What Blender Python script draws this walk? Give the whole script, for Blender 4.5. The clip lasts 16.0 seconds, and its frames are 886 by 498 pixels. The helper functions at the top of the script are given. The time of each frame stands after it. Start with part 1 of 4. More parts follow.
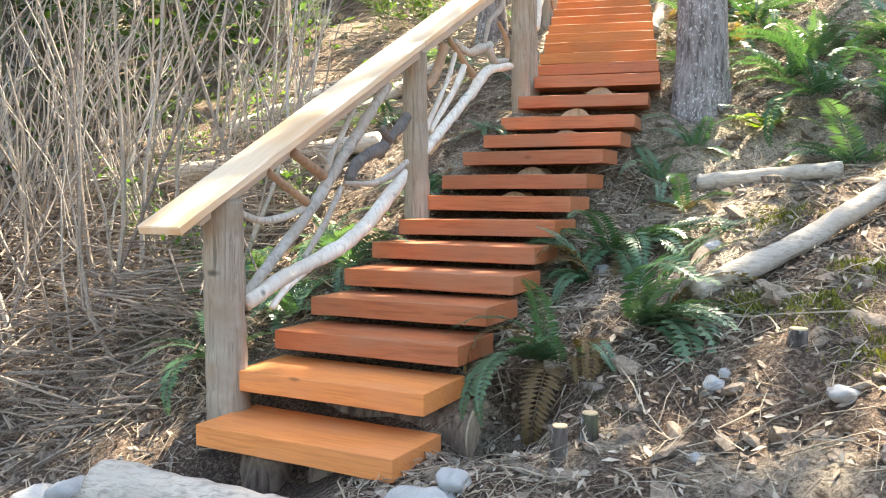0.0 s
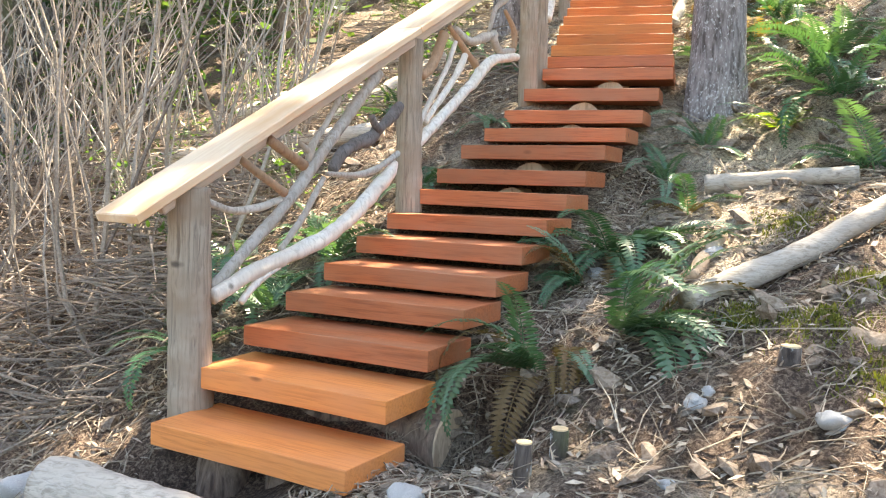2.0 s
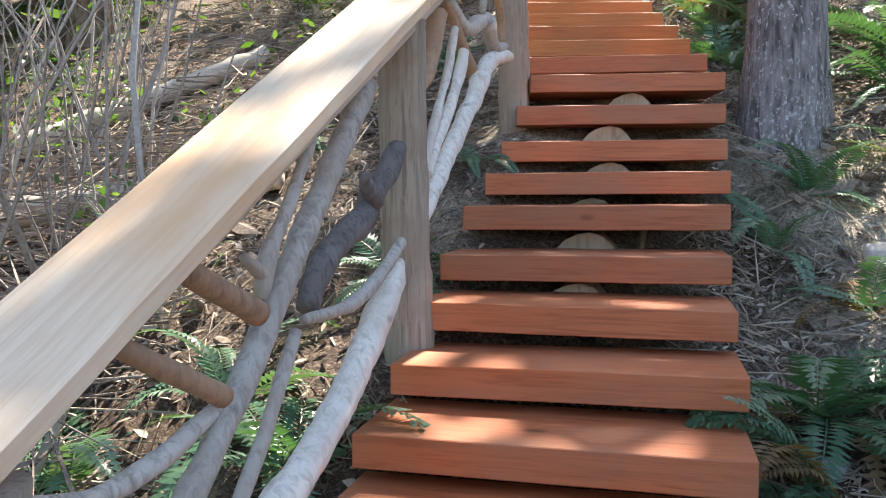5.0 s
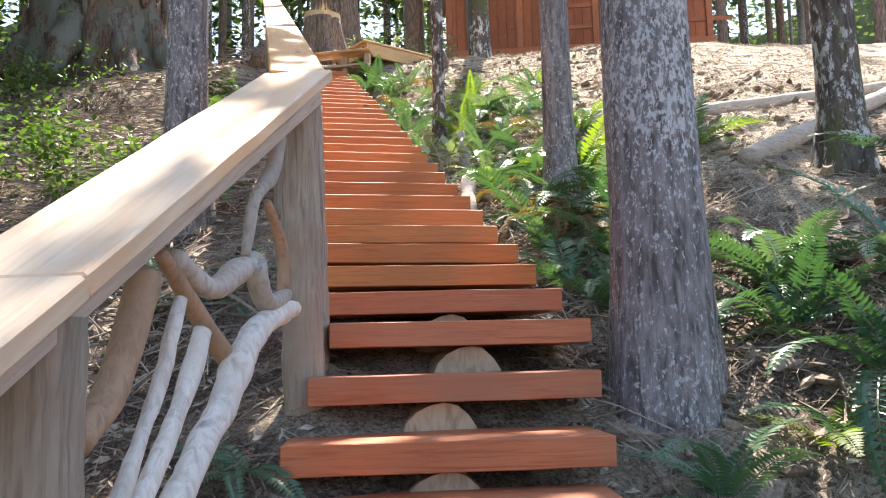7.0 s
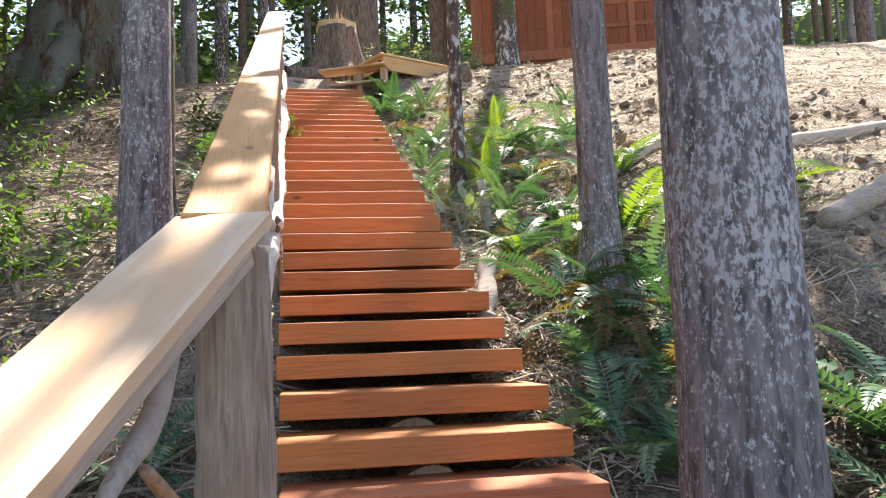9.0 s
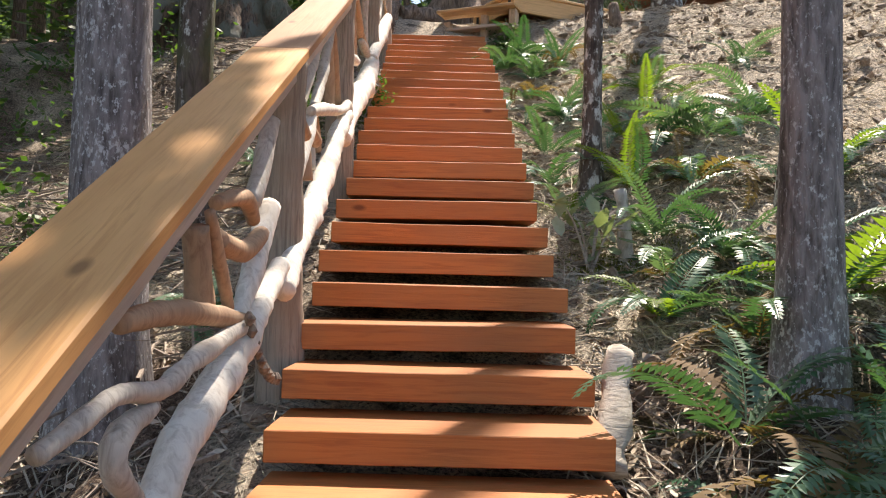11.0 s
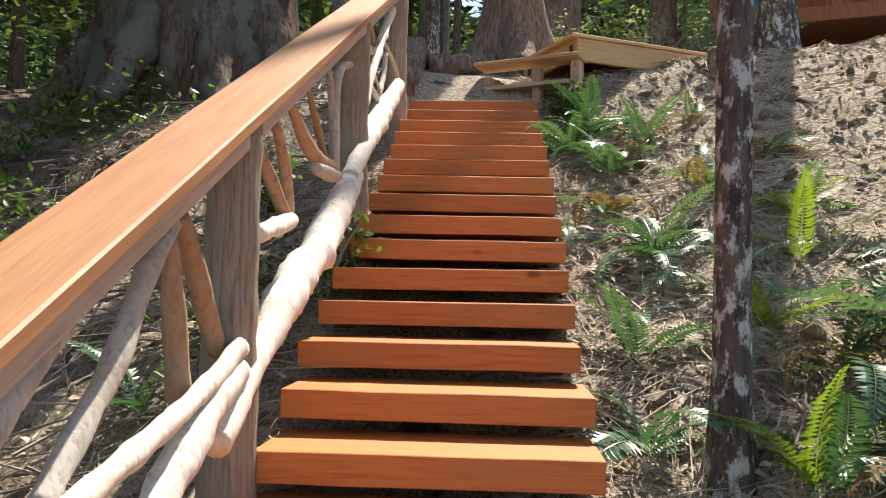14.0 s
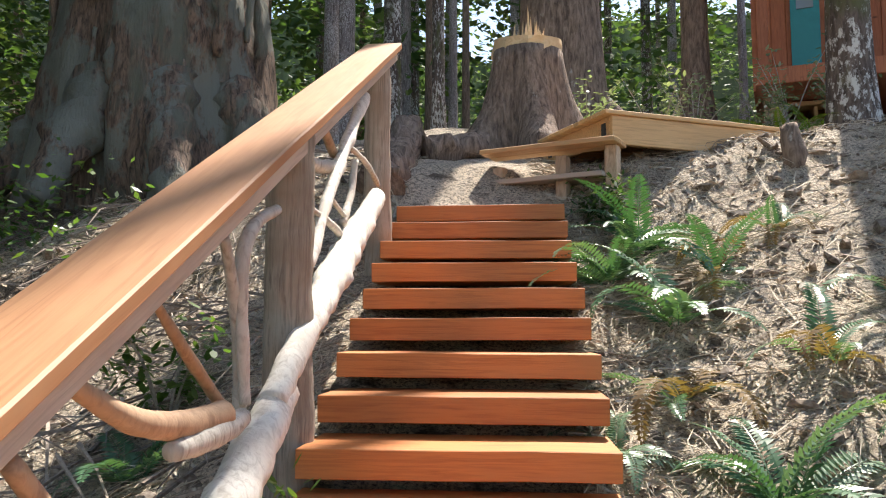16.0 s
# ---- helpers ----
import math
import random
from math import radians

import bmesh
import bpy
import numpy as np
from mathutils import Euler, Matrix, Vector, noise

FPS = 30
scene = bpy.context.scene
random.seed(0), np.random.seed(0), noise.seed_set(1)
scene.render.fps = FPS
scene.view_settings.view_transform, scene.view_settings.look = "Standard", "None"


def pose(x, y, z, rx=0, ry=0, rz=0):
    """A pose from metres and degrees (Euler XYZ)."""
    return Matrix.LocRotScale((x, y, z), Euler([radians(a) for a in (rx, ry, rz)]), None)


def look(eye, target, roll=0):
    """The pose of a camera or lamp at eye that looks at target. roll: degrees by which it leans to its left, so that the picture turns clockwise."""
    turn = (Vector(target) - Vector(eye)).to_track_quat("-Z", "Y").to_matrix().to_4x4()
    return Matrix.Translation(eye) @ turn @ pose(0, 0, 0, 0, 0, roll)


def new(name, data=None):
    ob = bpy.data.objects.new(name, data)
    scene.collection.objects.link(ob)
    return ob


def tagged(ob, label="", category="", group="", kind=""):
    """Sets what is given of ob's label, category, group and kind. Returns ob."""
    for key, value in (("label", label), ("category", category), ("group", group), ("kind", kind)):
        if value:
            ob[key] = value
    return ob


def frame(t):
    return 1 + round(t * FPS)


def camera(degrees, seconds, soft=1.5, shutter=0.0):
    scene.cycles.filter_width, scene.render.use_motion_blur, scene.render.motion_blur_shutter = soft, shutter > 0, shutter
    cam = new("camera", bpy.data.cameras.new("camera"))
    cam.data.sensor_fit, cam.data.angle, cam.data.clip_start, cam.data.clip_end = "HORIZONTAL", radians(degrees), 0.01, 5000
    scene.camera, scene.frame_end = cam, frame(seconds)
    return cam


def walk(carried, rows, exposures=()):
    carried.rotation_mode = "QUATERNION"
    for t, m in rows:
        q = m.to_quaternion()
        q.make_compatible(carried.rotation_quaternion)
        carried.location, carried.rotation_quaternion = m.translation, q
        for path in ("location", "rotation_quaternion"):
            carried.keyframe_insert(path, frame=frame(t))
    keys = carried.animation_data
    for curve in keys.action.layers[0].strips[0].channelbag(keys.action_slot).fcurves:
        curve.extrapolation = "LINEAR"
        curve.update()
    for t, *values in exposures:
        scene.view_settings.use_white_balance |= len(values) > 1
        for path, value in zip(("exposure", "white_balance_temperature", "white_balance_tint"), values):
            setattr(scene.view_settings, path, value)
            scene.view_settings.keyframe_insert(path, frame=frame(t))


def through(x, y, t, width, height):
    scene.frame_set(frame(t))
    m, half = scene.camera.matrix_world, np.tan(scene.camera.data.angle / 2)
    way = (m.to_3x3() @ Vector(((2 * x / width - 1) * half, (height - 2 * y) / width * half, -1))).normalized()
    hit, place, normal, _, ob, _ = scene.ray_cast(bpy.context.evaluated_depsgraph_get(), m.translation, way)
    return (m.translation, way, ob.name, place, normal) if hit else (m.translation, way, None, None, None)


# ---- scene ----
cam = camera(56.1, 16.0, soft=1.1)
PATH = [
    (0, (0.421, -1.895, 0.969), (0.226, 0.091, 0.837), 0.06),
    (0.5, (0.718, -1.865, 0.953), (0.507, 0.121, 0.838), 0.13),
    (1, (0.820, -1.878, 0.968), (0.589, 0.105, 0.843), 0.39),
    (1.5, (0.775, -1.863, 0.966), (0.534, 0.118, 0.835), 1.14),
    (2, (0.639, -1.637, 0.983), (0.378, 0.340, 0.832), 1.74),
    (2.5, (0.411, -1.389, 1.014), (0.155, 0.588, 0.846), 1.80),
    (3, (0.273, -0.920, 1.044), (-0.003, 1.050, 0.836), 1.68),
    (3.5, (-0.133, -0.528, 1.056), (-0.353, 1.449, 0.843), 3.04),
    (4, (-0.323, -0.072, 1.180), (-0.535, 1.903, 0.952), 2.94),
    (4.5, (-0.497, 0.445, 1.178), (-0.676, 2.426, 0.964), 3.26),
    (5, (-0.523, 0.911, 1.337), (-0.299, 2.894, 1.204), -0.37),
    (5.2, (-0.499, 1.100, 1.433), (-0.172, 3.073, 1.383), -0.53),
    (7.3, (-0.122, 2.305, 1.971), (0.536, 4.175, 2.233), -2.03),
    (7.5, (-0.136, 2.281, 2.079), (0.526, 4.152, 2.326), -2.28),
    (8, (0.026, 2.479, 2.241), (0.659, 4.360, 2.492), -2.28),
    (8.5, (0.166, 2.994, 2.289), (0.781, 4.878, 2.553), -0.02),
    (8.7, (0.220, 3.044, 2.415), (0.815, 4.937, 2.664), -1.38),
    (10.8, (0.846, 4.612, 3.237), (1.203, 6.576, 3.376), 0.54),
    (11, (0.917, 4.768, 3.352), (1.157, 6.752, 3.428), 1.28),
    (11.5, (1.040, 5.177, 3.489), (1.208, 7.169, 3.533), 0.94),
    (12, (1.111, 5.591, 3.850), (1.235, 7.587, 3.859), 0.49),
    (12.5, (1.222, 6.054, 4.003), (1.331, 8.051, 4.013), 1.25),
    (13, (1.293, 6.472, 4.218), (1.363, 8.470, 4.236), 1.35),
    (13.5, (1.338, 6.836, 4.444), (1.417, 8.832, 4.538), 0.65),
    (14, (1.408, 7.247, 4.576), (1.497, 9.243, 4.671), 1.28),
    (14.5, (1.460, 7.575, 4.788), (1.529, 9.572, 4.880), 0.42),
    (15, (1.374, 8.017, 4.973), (1.451, 10.017, 5.185), 0.99),
    (15.5, (1.455, 8.451, 5.165), (1.531, 10.443, 5.357), 0.49),
    (16, (1.576, 8.868, 5.352), (1.624, 10.858, 5.547), 0.07),
]
EXPOSURE = [(0, 2.43, 7800, 8), (3.0, 2.46, 8100, 10), (4.3, 2.03, 7600, 10), (5.0, 1.72, 6700, 10), (5.5, 1.68, 6800, 13), (8.5, 1.55, 6800, 14), (11, 0.95, 6900, 14), (13.5, 0.85, 6900, 13), (16, 1.17, 6600, 12)]
walk(cam, [(t, look(eye, target, roll)) for t, eye, target, roll in PATH], EXPOSURE)
SUN, SKY = 5.0, 0.13

# ---- sky, sun and exposure ----
world = bpy.data.worlds.new("sky")
scene.world = world
world.use_nodes = True
wn = world.node_tree
sky = wn.nodes.new("ShaderNodeTexSky")
sky.sky_type, sky.sun_disc = "NISHITA", False
sky.sun_elevation, sky.sun_rotation = radians(60), radians(25)
wn.nodes["Background"].inputs["Strength"].default_value = SKY
wn.links.new(sky.outputs[0], wn.nodes["Background"].inputs["Color"])
sun = new("sun", bpy.data.lights.new("sun", "SUN"))
sun.data.energy, sun.data.angle, sun.data.color = SUN, radians(0.6), (1.0, 0.94, 0.84)
sun.matrix_world = look((0.21, 0.45, 0.87), (0, 0, 0))


# ---- materials ----
def nodes_of(name):
    m = bpy.data.materials.new(name)
    m.use_nodes = True
    return m, m.node_tree, m.node_tree.nodes["Principled BSDF"]


def ramp(t, src, stops):
    r = t.nodes.new("ShaderNodeValToRGB")
    e = r.color_ramp.elements
    while len(e) < len(stops):
        e.new(0.5)
    for k, (p, c) in zip(e, stops):
        k.position, k.color = p, (*c, 1)
    t.links.new(src, r.inputs[0])
    return r.outputs[0]


def noise_of(t, vec, scale, detail=4, rough=0.55, warp=0.0):
    n = t.nodes.new("ShaderNodeTexNoise")
    n.inputs["Scale"].default_value, n.inputs["Detail"].default_value = scale, detail
    n.inputs["Roughness"].default_value, n.inputs["Distortion"].default_value = rough, warp
    t.links.new(vec, n.inputs["Vector"])
    return n.outputs["Fac"]


def mapped(t, stretch, source="Object", shift=True):
    co = t.nodes.new("ShaderNodeTexCoord")
    mp = t.nodes.new("ShaderNodeMapping")
    mp.inputs["Scale"].default_value = stretch
    t.links.new(co.outputs[source], mp.inputs["Vector"])
    if shift:
        oi = t.nodes.new("ShaderNodeObjectInfo")
        mul = t.nodes.new("ShaderNodeMath")
        mul.operation = "MULTIPLY"
        mul.inputs[1].default_value = 37.0
        t.links.new(oi.outputs["Random"], mul.inputs[0])
        t.links.new(mul.outputs[0], mp.inputs["Location"])
    return mp.outputs[0]


def blend(t, fac, a, b, mode="MIX"):
    m = t.nodes.new("ShaderNodeMix")
    m.data_type, m.blend_type = "RGBA", mode
    for sock, v in ((m.inputs[0], fac), (m.inputs[6], a), (m.inputs[7], b)):
        if isinstance(v, (int, float)):
            sock.default_value = v
        elif isinstance(v, tuple):
            sock.default_value = (*v, 1)
        else:
            t.links.new(v, sock)
    return m.outputs[2]


def bumped(t, bsdf, height, strength, distance=0.01):
    b = t.nodes.new("ShaderNodeBump")
    b.inputs["Strength"].default_value, b.inputs["Distance"].default_value = strength, distance
    t.links.new(height, b.inputs["Height"])
    t.links.new(b.outputs[0], bsdf.inputs["Normal"])


def grained(name, light, dark, stain, along=(1.2, 22, 22), rough=0.5, bump=0.25, spread=0.12, knots=True):
    """Sawn or weathered wood with its grain along one axis, stains, knots and a shade of its own for each piece."""
    m, t, b = nodes_of(name)
    v = mapped(t, along)
    fine = noise_of(t, v, 3.0, 6, 0.6, 0.8)
    col = ramp(t, fine, [(0.30, dark), (0.55, light), (0.8, light)])
    v2 = mapped(t, (1.5, 4, 4))
    blot = noise_of(t, v2, 1.3, 3)
    bf = ramp(t, blot, [(0.42, (0, 0, 0)), (0.75, (1, 1, 1))])
    col = blend(t, bf, col, stain)
    if knots:
        vor = t.nodes.new("ShaderNodeTexVoronoi")
        vor.inputs["Scale"].default_value = 1.6
        t.links.new(mapped(t, (1.0, 2.2, 2.2)), vor.inputs["Vector"])
        kf = ramp(t, vor.outputs["Distance"], [(0.03, (0.8, 0.8, 0.8)), (0.075, (0, 0, 0))])
        col = blend(t, kf, col, tuple(c * 0.35 for c in dark))
    oi = t.nodes.new("ShaderNodeObjectInfo")
    h = t.nodes.new("ShaderNodeHueSaturation")
    mr = t.nodes.new("ShaderNodeMapRange")
    mr.inputs["To Min"].default_value, mr.inputs["To Max"].default_value = 1 - spread, 1 + spread
    t.links.new(oi.outputs["Random"], mr.inputs["Value"])
    t.links.new(mr.outputs[0], h.inputs["Value"])
    t.links.new(col, h.inputs["Color"])
    t.links.new(h.outputs[0], b.inputs["Base Color"])
    rr = t.nodes.new("ShaderNodeMapRange")
    rr.inputs["To Min"].default_value, rr.inputs["To Max"].default_value = rough - 0.1, rough + 0.15
    t.links.new(blot, rr.inputs["Value"])
    t.links.new(rr.outputs[0], b.inputs["Roughness"])
    bumped(t, b, fine, bump, 0.006)
    return m


def barked(name, light, dark, lichen, amount=0.62, moss=None, fleck=9):
    m, t, b = nodes_of(name)
    v = mapped(t, (1, 1, 0.22))
    ridge = noise_of(t, v, 26, 6, 0.65, 0.5)
    col = ramp(t, ridge, [(0.34, dark), (0.62, light)])
    pv = mapped(t, (1, 1, 0.6))
    patch = noise_of(t, pv, fleck, 5, 0.7)
    big = noise_of(t, pv, 1.6, 2)
    both = t.nodes.new("ShaderNodeMath")
    both.operation = "MULTIPLY_ADD"
    both.inputs[1].default_value = 0.35
    t.links.new(big, both.inputs[0])
    t.links.new(patch, both.inputs[2])
    lf = ramp(t, both.outputs[0], [(amount + 0.12, (0, 0, 0)), (amount + 0.2, (1, 1, 1))])
    col = blend(t, lf, col, lichen)
    if moss:
        mf = ramp(t, noise_of(t, mapped(t, (1, 1, 0.4)), 3.0, 4), [(0.52, (0, 0, 0)), (0.66, (1, 1, 1))])
        col = blend(t, mf, col, moss)
    t.links.new(col, b.inputs["Base Color"])
    b.inputs["Roughness"].default_value = 0.9
    bumped(t, b, ridge, 0.9, 0.03)
    return m


def leafy(name, colours, rough=0.5, through=0.45, island=True):
    """Leaves that let some light through, each with a shade of its own."""
    m, t, b = nodes_of(name)
    if island:
        g = t.nodes.new("ShaderNodeNewGeometry")
        src = g.outputs["Random Per Island"]
    else:
        src = t.nodes.new("ShaderNodeObjectInfo").outputs["Random"]
    stops = [(i / max(1, len(colours) - 1), c) for i, c in enumerate(colours)]
    col = ramp(t, src, stops)
    n = noise_of(t, mapped(t, (1, 1, 1)), 30, 3)
    col = blend(t, n, col, blend(t, 1.0, col, (0.6, 0.62, 0.55), "MULTIPLY"))
    t.links.new(col, b.inputs["Base Color"])
    b.inputs["Roughness"].default_value = rough
    tr = t.nodes.new("ShaderNodeBsdfTranslucent")
    bright = blend(t, 1.0, col, (1.6, 1.75, 0.7), "MULTIPLY")
    t.links.new(bright, tr.inputs["Color"])
    mx = t.nodes.new("ShaderNodeMixShader")
    mx.inputs[0].default_value = through
    t.links.new(b.outputs[0], mx.inputs[1])
    t.links.new(tr.outputs[0], mx.inputs[2])
    t.links.new(mx.outputs[0], t.nodes["Material Output"].inputs["Surface"])
    return m


def plain(name, colours, scale=12, rough=0.8, bump=0.3, stretch=(1, 1, 1), distance=0.01):
    m, t, b = nodes_of(name)
    v = mapped(t, stretch)
    n = noise_of(t, v, scale, 6, 0.65)
    n2 = noise_of(t, v, scale * 0.17, 3)
    col = ramp(t, n, [(0.3, colours[0]), (0.68, colours[1])])
    col = blend(t, ramp(t, n2, [(0.4, (0, 0, 0)), (0.7, (1, 1, 1))]), col, colours[2])
    t.links.new(col, b.inputs["Base Color"])
    b.inputs["Roughness"].default_value = rough
    bumped(t, b, n, bump, distance)
    return m


def island_mix(name, colours, rough=0.85):
    """Small loose pieces, each with one of several colours."""
    m, t, b = nodes_of(name)
    g = t.nodes.new("ShaderNodeNewGeometry")
    col = ramp(t, g.outputs["Random Per Island"], [(i / (len(colours) - 1), c) for i, c in enumerate(colours)])
    col = blend(t, 0.35, col, ramp(t, noise_of(t, mapped(t, (1, 1, 1)), 60, 2), [(0.3, (0.05, 0.04, 0.03)), (0.7, (0.5, 0.45, 0.38))]))
    t.links.new(col, b.inputs["Base Color"])
    b.inputs["Roughness"].default_value = rough
    return m


def forest_floor():
    m, t, b = nodes_of("forest_floor")
    v = mapped(t, (1, 1, 1), shift=False)
    fine = noise_of(t, v, 55, 8, 0.75, 0.6)
    mid = noise_of(t, v, 6, 5, 0.65)
    big = noise_of(t, v, 0.8, 4)
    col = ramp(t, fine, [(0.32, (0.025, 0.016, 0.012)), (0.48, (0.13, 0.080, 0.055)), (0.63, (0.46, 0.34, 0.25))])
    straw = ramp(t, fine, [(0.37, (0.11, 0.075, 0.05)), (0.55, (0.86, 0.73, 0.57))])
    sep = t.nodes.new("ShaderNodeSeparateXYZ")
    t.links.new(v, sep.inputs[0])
    # More straw uphill: straw litter there, and the sunlit slope's brightness put into colour.
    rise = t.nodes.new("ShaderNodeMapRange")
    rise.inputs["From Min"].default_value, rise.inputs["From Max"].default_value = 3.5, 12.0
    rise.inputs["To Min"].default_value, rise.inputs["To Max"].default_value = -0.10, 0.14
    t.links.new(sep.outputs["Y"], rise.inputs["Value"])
    # Less straw on the left: dark brush ground, with its shade painted in.
    side = t.nodes.new("ShaderNodeMapRange")
    side.inputs["From Min"].default_value, side.inputs["From Max"].default_value = -2.2, 0.6
    side.inputs["To Min"].default_value, side.inputs["To Max"].default_value = -0.22, 0.0
    t.links.new(sep.outputs["X"], side.inputs["Value"])
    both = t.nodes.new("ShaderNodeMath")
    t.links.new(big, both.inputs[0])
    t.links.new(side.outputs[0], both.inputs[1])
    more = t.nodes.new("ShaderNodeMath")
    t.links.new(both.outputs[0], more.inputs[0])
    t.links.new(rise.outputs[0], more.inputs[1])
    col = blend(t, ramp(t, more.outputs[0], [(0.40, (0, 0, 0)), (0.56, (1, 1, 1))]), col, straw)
    soil = ramp(t, mid, [(0.55, (0, 0, 0)), (0.66, (0.8, 0.8, 0.8))])
    col = blend(t, soil, col, blend(t, fine, (0.018, 0.012, 0.009), (0.10, 0.062, 0.042)))
    mossy = ramp(t, noise_of(t, v, 1.9, 6, 0.7), [(0.6, (0, 0, 0)), (0.72, (0.75, 0.75, 0.75))])
    col = blend(t, mossy, col, blend(t, fine, (0.03, 0.04, 0.012), (0.16, 0.16, 0.045)))
    t.links.new(col, b.inputs["Base Color"])
    b.inputs["Roughness"].default_value = 0.95
    bumped(t, b, fine, 1.0, 0.06)
    return m


TREAD = grained("stained_redwood", (0.47, 0.140, 0.052), (0.29, 0.075, 0.026), (0.40, 0.165, 0.085), rough=0.5, bump=0.3, spread=0.16)
TREAD_UPPER = grained("orange_stained_redwood", (0.56, 0.195, 0.047), (0.37, 0.108, 0.026), (0.46, 0.180, 0.060), rough=0.55, bump=0.3, spread=0.18)
TREAD_GOLD = grained("golden_stained_wood", (0.86, 0.305, 0.088), (0.66, 0.195, 0.052), (0.76, 0.285, 0.11), rough=0.48, bump=0.25, spread=0.05)
RAIL_PALE = grained("pale_rail_wood", (0.86, 0.67, 0.48), (0.74, 0.53, 0.35), (0.74, 0.44, 0.23), along=(0.9, 16, 16), rough=0.5, bump=0.12, spread=0.04)
# Same wood as RAIL_PALE, with a warmer white balance put into its colour.
RAIL_ORANGE = grained("orange_rail_wood", (0.77, 0.40, 0.15), (0.60, 0.27, 0.09), (0.67, 0.33, 0.12), rough=0.5, bump=0.12, spread=0.05)
RAIL_BROWN = grained("brown_rail_wood", (0.50, 0.255, 0.125), (0.38, 0.175, 0.08), (0.40, 0.185, 0.085), along=(0.8, 14, 14), rough=0.5, bump=0.15, spread=0.05)
BATTEN = grained("grey_batten_wood", (0.62, 0.52, 0.42), (0.42, 0.34, 0.27), (0.52, 0.42, 0.33), rough=0.7)
POST = grained("weathered_post_wood", (0.40, 0.34, 0.27), (0.17, 0.135, 0.105), (0.30, 0.225, 0.16), along=(20, 20, 1.1), rough=0.8, bump=0.7)
DRIFT = grained("grey_driftwood", (0.58, 0.54, 0.48), (0.30, 0.26, 0.22), (0.44, 0.37, 0.30), along=(14, 14, 5), rough=0.75, bump=0.5, spread=0.15)
DRIFT_PALE = grained("bleached_driftwood", (0.80, 0.75, 0.67), (0.50, 0.44, 0.37), (0.66, 0.58, 0.49), along=(12, 12, 4), rough=0.75, bump=0.7, spread=0.08)
DRIFT_BROWN = grained("brown_branch_wood", (0.46, 0.30, 0.19), (0.27, 0.16, 0.10), (0.38, 0.25, 0.16), along=(14, 14, 5), rough=0.7, bump=0.4)
DRIFT_DARK = grained("dark_root_wood", (0.20, 0.18, 0.17), (0.07, 0.06, 0.055), (0.13, 0.11, 0.10), along=(14, 14, 5), rough=0.8, bump=0.8)
LOGWOOD = grained("cut_log_wood", (0.56, 0.42, 0.29), (0.33, 0.23, 0.15), (0.46, 0.34, 0.23), along=(10, 10, 3), rough=0.8, bump=0.6)
CUTFACE = grained("fresh_cut_face", (0.86, 0.66, 0.40), (0.66, 0.45, 0.24), (0.74, 0.52, 0.30), along=(8, 8, 8), rough=0.8, bump=0.3, knots=False)
OLDLOG = grained("bleached_log_wood", (0.58, 0.51, 0.43), (0.28, 0.23, 0.18), (0.46, 0.39, 0.32), along=(5, 9, 22), rough=0.85, bump=0.8)
BARK = barked("grey_bark", (0.33, 0.295, 0.29), (0.085, 0.07, 0.065), (0.56, 0.56, 0.56), 0.585, None, 52)
BARK_DARK = barked("dark_lichen_bark", (0.17, 0.135, 0.115), (0.04, 0.03, 0.025), (0.60, 0.61, 0.59), 0.575, (0.10, 0.11, 0.045), 17)
BARK_BROWN = barked("brown_bark", (0.33, 0.24, 0.18), (0.09, 0.06, 0.045), (0.42, 0.38, 0.33), 0.70)
BARK_OLD = barked("old_cedar_bark", (0.23, 0.155, 0.11), (0.03, 0.022, 0.018), (0.185, 0.19, 0.16), 0.52, (0.125, 0.13, 0.10), 2.4)
FERN = leafy("fern_leaf", [(0.06, 0.145, 0.075), (0.10, 0.205, 0.115), (0.19, 0.29, 0.20)], 0.34, 0.22, island=False)
FERN_LIME = leafy("young_fern_leaf", [(0.14, 0.21, 0.03), (0.19, 0.26, 0.04)], 0.45, 0.5, island=False)
FERN_DEAD = leafy("dead_fern_leaf", [(0.20, 0.12, 0.06), (0.30, 0.20, 0.10)], 0.8, 0.25, island=False)
NEEDLES = leafy("conifer_foliage", [(0.04, 0.085, 0.035), (0.08, 0.14, 0.055), (0.15, 0.21, 0.08)], 0.6, 0.4)
SHRUB = leafy("shrub_leaf", [(0.06, 0.13, 0.03), (0.10, 0.18, 0.05), (0.16, 0.24, 0.07)], 0.45, 0.4)
STEM = island_mix("bare_stems", [(0.18, 0.135, 0.115), (0.32, 0.265, 0.225), (0.56, 0.50, 0.43), (0.24, 0.185, 0.15)])
LITTER = island_mix("litter_pieces", [(0.16, 0.095, 0.06), (0.34, 0.23, 0.15), (0.52, 0.42, 0.31), (0.70, 0.61, 0.49), (0.28, 0.15, 0.08)])
BRUSH = island_mix("dead_brush", [(0.08, 0.055, 0.042), (0.19, 0.135, 0.105), (0.42, 0.33, 0.26), (0.14, 0.095, 0.07)])
# Paler copy of LITTER; the upper slope's sun is partly in its colour.
PALE_LITTER = island_mix("pale_litter_pieces", [(0.30, 0.19, 0.12), (0.60, 0.49, 0.36), (0.82, 0.74, 0.60), (0.74, 0.60, 0.44), (0.42, 0.27, 0.16)])
STRAW = island_mix("pale_straw", [(0.50, 0.40, 0.28), (0.80, 0.70, 0.55), (0.62, 0.50, 0.36)])
TWIG = island_mix("dead_twigs", [(0.16, 0.115, 0.08), (0.38, 0.29, 0.20), (0.60, 0.50, 0.37)])
ROCK = plain("grey_rock", [(0.30, 0.295, 0.29), (0.62, 0.61, 0.59), (0.46, 0.45, 0.44)], 22, 0.9, 0.6)
